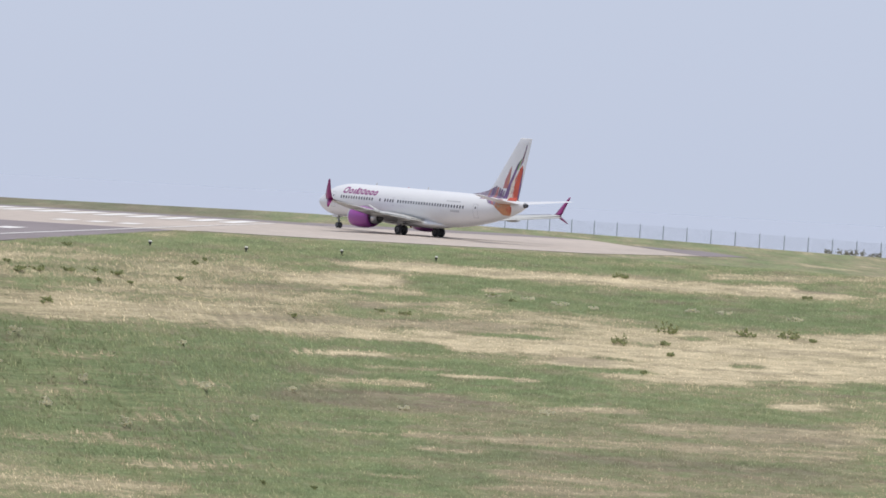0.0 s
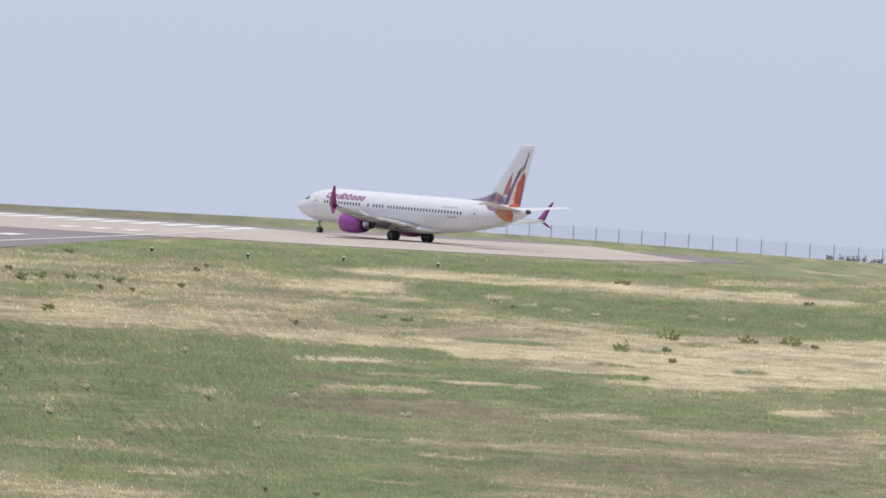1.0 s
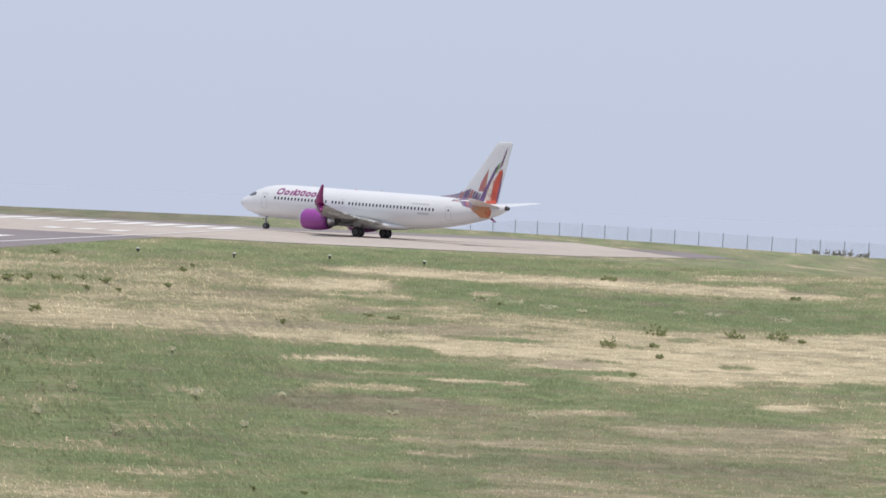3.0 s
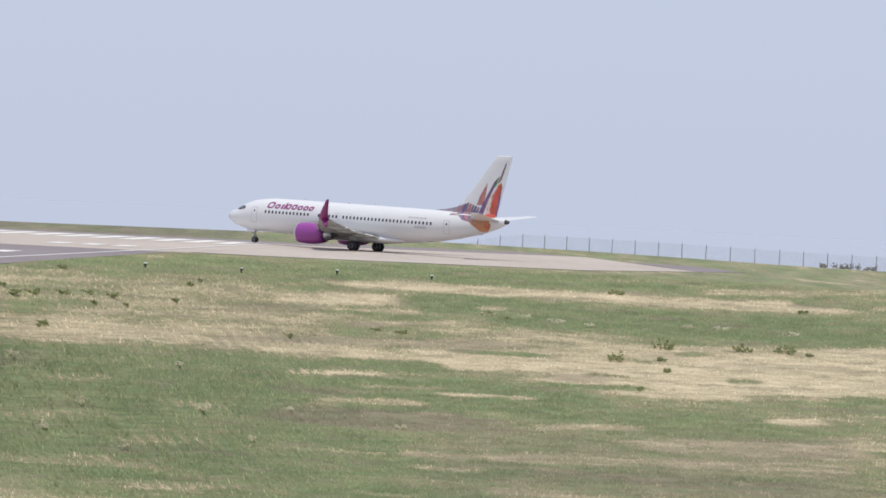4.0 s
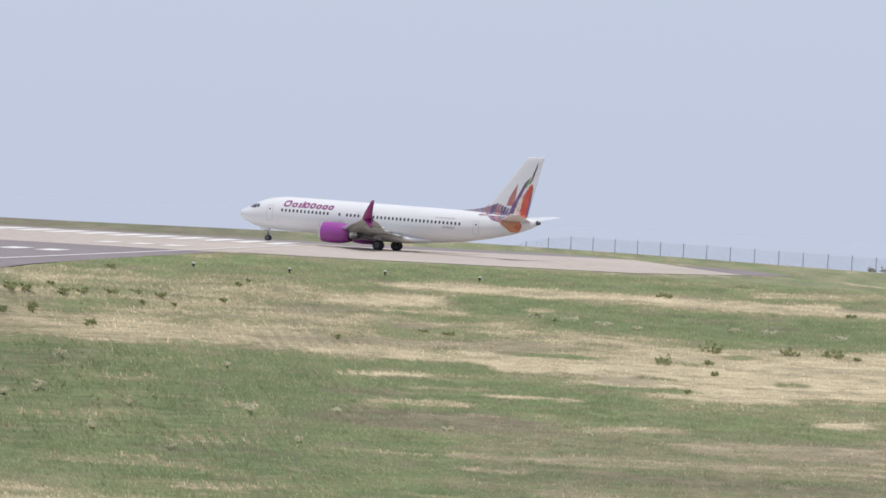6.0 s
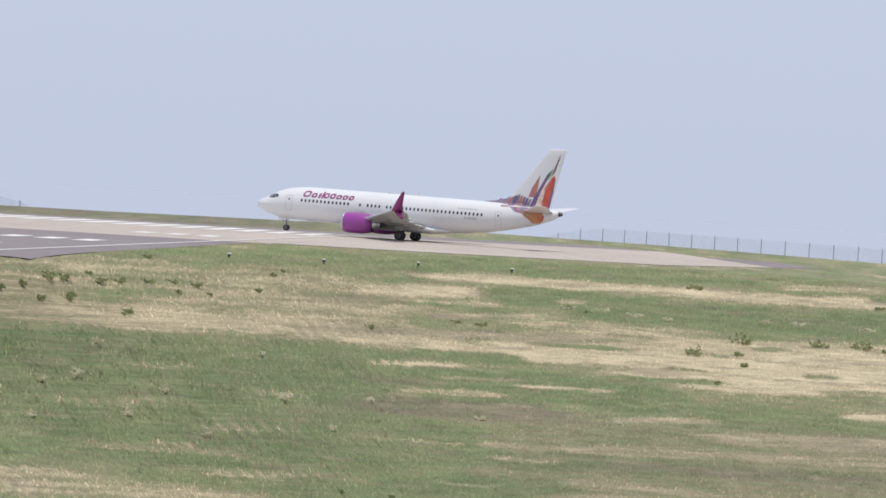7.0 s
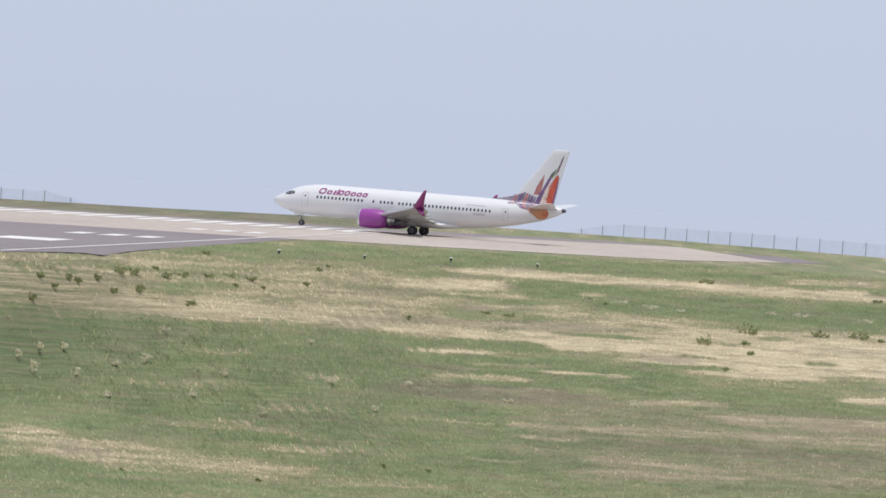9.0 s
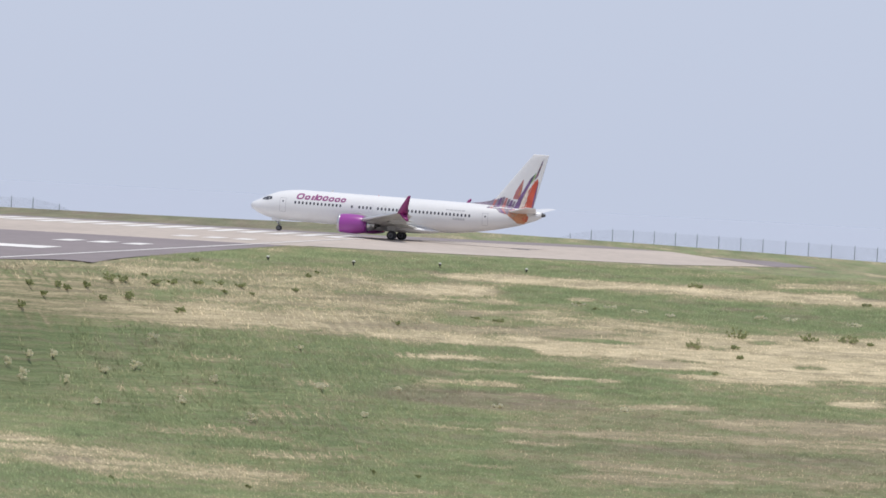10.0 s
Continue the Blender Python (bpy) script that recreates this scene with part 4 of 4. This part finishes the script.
def weed_mesh(seed, wide, tall, leaves, mat_a, mat_b):
    """A low spreading weed: bent stems with many small pointed leaves."""
    r = random.Random(seed)
    stems, leaf = [], []
    for _ in range(max(5, leaves // 9)):
        a, reach = r.random() * 6.283, wide * 0.34 * r.random() ** 0.6
        foot = Vector((math.cos(a) * reach, math.sin(a) * reach, -0.08))
        b = a + (r.random() - 0.5) * 2.5
        top = foot + Vector((math.cos(b) * wide * 0.16, math.sin(b) * wide * 0.16, tall * (0.2 + 0.8 * r.random() ** 1.6) + 0.08))
        mid = foot.lerp(top, 0.45) + Vector((0, 0, tall * 0.05))
        stems += [tube((0, 0, -0.12), foot, 0.012, 4), tube(foot, mid, 0.014, 4, 0.01), tube(mid, top, 0.01, 4, 0.005)]
        for _ in range(9):
            p = mid.lerp(top, r.random() * 1.1)
            d = Vector((r.random() - 0.5, r.random() - 0.5, r.random() * 0.6 - 0.1)).normalized()
            s = (d.orthogonal().normalized() * (r.random() - 0.5) + d.cross(Vector((r.random() - 0.5, -1, 0.5)))).normalized()
            size = 0.14 + 0.14 * r.random()
            q = p + d * size * 0.5
            leaf.append(([p, q + s * size * 0.34, p + d * size, q - s * size * 0.34 + Vector((0, 0, 0.02))], [(0, 1, 2), (0, 2, 3)]))
    return mesh("stem", *joined(*stems), mat_a), mesh("leaf", *joined(*leaf), mat_b)


def weed(name, x, y, wide, tall, seed, label, group, leaf=LEAF):
    st, lf = weed_mesh(seed, wide, tall, int(50 + 70 * wide), DRY_LEAF if leaf is DRY_LEAF else STEM, leaf)
    rise = math.degrees(math.atan(float(surface(x, y + 1) - surface(x, y - 1)) / 2))
    w = thing(name, label, "shrub", group, at=pose(x, y, float(surface(x, y) + lumps([x], [y])[0]), rise))
    part("stems", st, w)
    part("foliage", lf, w)


grass_tufts(360000)
weed("shrub", 16.37, 378.99, 1.9, 0.8, 0, "low green shrub standing on dry straw grass", "shrubs on the dry grass")
weed("shrub", 21.13, 385.72, 2.2, 0.85, 1, "low green shrub standing on dry straw grass", "shrubs on the dry grass")
weed("shrub", 28.46, 386.7, 2.1, 0.5, 2, "low green shrub standing on dry straw grass", "shrubs on the dry grass")
weed("shrub", 32.4, 387.22, 2.5, 0.7, 3, "low green shrub standing on dry straw grass", "shrubs on the dry grass")
weed("weed", -34.83, 305.0, 1.65, 0.31, 20, "small green weed clump in thin dry grass", "weeds on the bank")
weed("weed", -33.88, 306.8, 1.21, 0.22, 21, "small green weed clump in thin dry grass", "weeds on the bank")
weed("weed", -31.66, 311.32, 1.54, 0.20, 22, "small green weed clump in thin dry grass", "weeds on the bank")
weed("weed", -30.51, 314.53, 1.32, 0.17, 23, "small green weed clump in thin dry grass", "weeds on the bank")
weed("weed", -28.74, 322.21, 1.43, 0.20, 24, "small green weed clump in thin dry grass", "weeds on the bank")
weed("weed", -27.44, 327.73, 1.21, 0.22, 25, "small green weed clump in thin dry grass", "weeds on the bank")
weed("weed", -26.0, 332.04, 1.76, 0.26, 26, "small green weed clump in thin dry grass", "weeds on the bank")
weed("weed", -21.84, 347.32, 0.99, 0.22, 27, "small green weed clump in thin dry grass", "weeds on the bank")
weed("weed", -33.1, 304.83, 1.21, 0.22, 28, "small green weed clump in thin dry grass", "weeds on the bank")
weed("weed", -39.64, 291.17, 0.77, 0.14, 29, "small green weed clump in thin dry grass", "weeds on the bank")
weed("weed", -37.96, 295.99, 0.77, 0.17, 30, "small green weed clump in thin dry grass", "weeds on the bank")
weed("weed", -37.36, 296.96, 0.88, 0.14, 31, "small green weed clump in thin dry grass", "weeds on the bank")
weed("weed", -38.63, 292.47, 0.66, 0.14, 32, "small green weed clump in thin dry grass", "weeds on the bank")
weed("weed", -34.79, 301.03, 0.66, 0.17, 33, "small green weed clump in thin dry grass", "weeds on the bank")
weed("weed", -39.75, 287.37, 0.88, 0.17, 34, "small green weed clump in thin dry grass", "weeds on the bank")
weed("weed", -29.19, 308.86, 1.32, 0.11, 35, "small green weed clump in thin dry grass", "weeds on the bank")
weed("weed", -30.3, 337.18, 0.77, 0.17, 36, "small green weed clump in thin dry grass", "weeds on the bank")
weed("weed", -32.48, 312.26, 0.66, 0.14, 37, "small green weed clump in thin dry grass", "weeds on the bank")
weed("weed", -21.25, 359.4, 0.55, 0.26, 38, "small green weed clump in thin dry grass", "weeds on the bank")
weed("weed", -20.69, 363.85, 0.55, 0.19, 39, "small green weed clump in thin dry grass", "weeds on the bank")
weed("weed", -24.7, 331.9, 0.44, 0.17, 40, "small green weed clump in thin dry grass", "weeds on the bank")
weed("weed", -36.14, 300.32, 0.77, 0.14, 41, "small green weed clump in thin dry grass", "weeds on the bank")
weed("weed", -26.7, 324.85, 0.55, 0.14, 42, "small green weed clump in thin dry grass", "weeds on the bank")
weed("weed", -3.21, 383.15, 1.32, 0.15, 43, "small green weed clump in thin dry grass", "weeds on the bank")
weed("weed", -5.5, 382.63, 0.99, 0.15, 44, "small green weed clump in thin dry grass", "weeds on the bank")
weed("weed", -12.87, 365.34, 0.88, 0.15, 45, "small green weed clump in thin dry grass", "weeds on the bank")
weed("weed", 4.79, 395.69, 1.21, 0.22, 46, "small green weed clump in thin dry grass", "weeds on the bank")
weed("weed", 6.84, 393.86, 0.77, 0.19, 47, "small green weed clump in thin dry grass", "weeds on the bank")
weed("weed", 17.6, 412.04, 1.87, 0.22, 48, "small green weed clump in thin dry grass", "weeds on the bank")
weed("weed", 35.85, 407.92, 1.32, 0.26, 49, "small green weed clump in thin dry grass", "weeds on the bank")
weed("weed", 20.76, 380.3, 0.99, 0.26, 50, "small green weed clump in thin dry grass", "weeds on the bank")
weed("weed", 21.04, 375.75, 0.77, 0.19, 51, "small green weed clump in thin dry grass", "weeds on the bank")
weed("weed", 18.27, 367.91, 0.55, 0.19, 52, "small green weed clump in thin dry grass", "weeds on the bank")
weed("weed", 34.63, 386.34, 0.66, 0.26, 53, "small green weed clump in thin dry grass", "weeds on the bank")
weed("weed", -12.28, 309.69, 0.33, 0.19, 54, "small green weed clump in thin dry grass", "weeds on the bank")
weed("weed", -8.67, 316.57, 0.33, 0.15, 55, "small green weed clump in thin dry grass", "weeds on the bank")
weed("weed", -21.18, 287.05, 0.44, 0.15, 56, "small green weed clump in thin dry grass", "weeds on the bank")
weed("weed", -27.87, 245.71, 0.33, 0.08, 57, "small green weed clump in thin dry grass", "weeds on the bank")
weed("scrub", 58.53, 610.00, 2.6, 0.9, 70, "dark low scrub by the perimeter fence", "scrub by the fence", DARK_LEAF)
weed("scrub", 60.59, 610.00, 2.8, 1, 71, "dark low scrub by the perimeter fence", "scrub by the fence", DARK_LEAF)
weed("scrub", 63.07, 610.00, 2.4, 0.8, 72, "dark low scrub by the perimeter fence", "scrub by the fence", DARK_LEAF)
weed("scrub", 56.05, 610.00, 1.4, 0.7, 73, "dark low scrub by the perimeter fence", "scrub by the fence", DARK_LEAF)
weed("dry_tuft", -38.71, 281.22, 1.6, 0.22, 90, "pale dry tuft of seeded grass in green turf", "dry tufts in the turf", DRY_LEAF)
weed("dry_tuft", -38.72, 284.12, 1.1, 0.22, 91, "pale dry tuft of seeded grass in green turf", "dry tufts in the turf", DRY_LEAF)
weed("dry_tuft", -31.57, 296.81, 1.5, 0.14, 92, "pale dry tuft of seeded grass in green turf", "dry tufts in the turf", DRY_LEAF)
weed("dry_tuft", -33.61, 292.57, 1.1, 0.10, 93, "pale dry tuft of seeded grass in green turf", "dry tufts in the turf", DRY_LEAF)
weed("dry_tuft", -36.02, 286.44, 1.3, 0.14, 94, "pale dry tuft of seeded grass in green turf", "dry tufts in the turf", DRY_LEAF)
weed("dry_tuft", -33.54, 286.72, 1.4, 0.10, 95, "pale dry tuft of seeded grass in green turf", "dry tufts in the turf", DRY_LEAF)
weed("dry_tuft", -27.81, 297.01, 1.6, 0.12, 96, "pale dry tuft of seeded grass in green turf", "dry tufts in the turf", DRY_LEAF)
weed("dry_tuft", -30.78, 301.9, 1.3, 0.10, 97, "pale dry tuft of seeded grass in green turf", "dry tufts in the turf", DRY_LEAF)
weed("dry_tuft", -22.34, 301.26, 1.6, 0.08, 98, "pale dry tuft of seeded grass in green turf", "dry tufts in the turf", DRY_LEAF)
weed("dry_tuft", -17.81, 318.08, 2.2, 0.12, 99, "pale dry tuft of seeded grass in green turf", "dry tufts in the turf", DRY_LEAF)
weed("dry_tuft", -20.03, 324.62, 1.2, 0.08, 100, "pale dry tuft of seeded grass in green turf", "dry tufts in the turf", DRY_LEAF)
weed("dry_tuft", -14.01, 323.12, 1.2, 0.08, 101, "pale dry tuft of seeded grass in green turf", "dry tufts in the turf", DRY_LEAF)
weed("dry_tuft", -25.58, 302.49, .9, 0.08, 102, "pale dry tuft of seeded grass in green turf", "dry tufts in the turf", DRY_LEAF)
weed("dry_tuft", -11.75, 340.62, 1.1, 0.10, 103, "pale dry tuft of seeded grass in green turf", "dry tufts in the turf", DRY_LEAF)
weed("dry_tuft", -39.72, 280.14, .9, 0.20, 104, "pale dry tuft of seeded grass in green turf", "dry tufts in the turf", DRY_LEAF)
weed("dry_tuft", -37.2, 288.12, 1.0, 0.14, 105, "pale dry tuft of seeded grass in green turf", "dry tufts in the turf", DRY_LEAF)
weed("dry_tuft", -2.5, 347.03, 1.0, 0.10, 106, "pale dry tuft of seeded grass in green turf", "dry tufts in the turf", DRY_LEAF)
weed("dry_tuft", 9.56, 350.43, 1.6, 0.06, 107, "pale dry tuft of seeded grass in green turf", "dry tufts in the turf", DRY_LEAF)
weed("dry_tuft", 4.94, 395.51, 1.30, 0.14, 120, "pale dry tuft of seeded grass in green turf", "dry tufts in the turf", DRY_LEAF)
weed("dry_tuft", 8.16, 395.75, 1.55, 0.14, 121, "pale dry tuft of seeded grass in green turf", "dry tufts in the turf", DRY_LEAF)
weed("dry_tuft", 11.37, 394.87, 1.80, 0.14, 122, "pale dry tuft of seeded grass in green turf", "dry tufts in the turf", DRY_LEAF)
weed("dry_tuft", 14.55, 393.65, 1.30, 0.14, 123, "pale dry tuft of seeded grass in green turf", "dry tufts in the turf", DRY_LEAF)
weed("dry_tuft", 27.0, 396.81, 1.55, 0.14, 124, "pale dry tuft of seeded grass in green turf", "dry tufts in the turf", DRY_LEAF)
weed("dry_tuft", 33.65, 395.8, 1.80, 0.14, 125, "pale dry tuft of seeded grass in green turf", "dry tufts in the turf", DRY_LEAF)
weed("dry_tuft", 24.02, 396.3, 1.30, 0.14, 126, "pale dry tuft of seeded grass in green turf", "dry tufts in the turf", DRY_LEAF)


def motions():
    rows = [
        (0, -2.9, 500, 51.0),
        (0.5, -3.56, 500.815, 47.8),
        (1, -4.24, 501.577, 45.0),
        (1.5, -4.96, 502.288, 42.3),
        (2, -5.658, 502.949, 39.7),
        (2.5, -6.442, 503.561, 37.15),
        (3, -7.251, 504.126, 34.45),
        (3.5, -8.067, 504.646, 32),
        (4, -8.886, 505.123, 30.2),
        (4.5, -9.707, 505.558, 28.0),
        (5, -10.521, 505.954, 25.8),
        (5.5, -11.331, 506.311, 23.7),
        (6, -12.136, 506.633, 21.6),
        (6.5, -12.932, 506.922, 19.7),
        (7, -13.72, 507.179, 17.9),
        (7.5, -14.36, 507.408, 17.2),
        (8, -15.009, 507.61, 16.5),
        (8.5, -15.805, 507.789, 14.95),
        (9, -16.579, 507.946, 13.5),
        (9.5, -17.269, 508.084, 12.3),
        (10, -17.933, 508.206, 11.2),
    ]
    keys = []
    for t, x, y, turn in rows:
        keys.append((t, pose(x, y, float(terrain(x, y)) + 0.05, 0, 1.15, 0) @ pose(0, 0, 0, 0, 0, 180 - turn) @ pose(0.3, 0, 0)))
    walk(AIRLINER, keys)
    ts = np.arange(0, 10.01, 0.25)
    px, py = (np.interp(ts, [r[0] for r in rows], [r[k] for r in rows]) for k in (1, 2))
    run = np.concatenate([[0], np.cumsum(np.hypot(np.diff(px), np.diff(py)))])
    for ob, place, r in WHEELS:
        walk(ob, [(float(t), pose(*place) @ pose(0, 0, 0, 0, math.degrees(d / r), 0)) for t, d in zip(ts, run)])


motions()
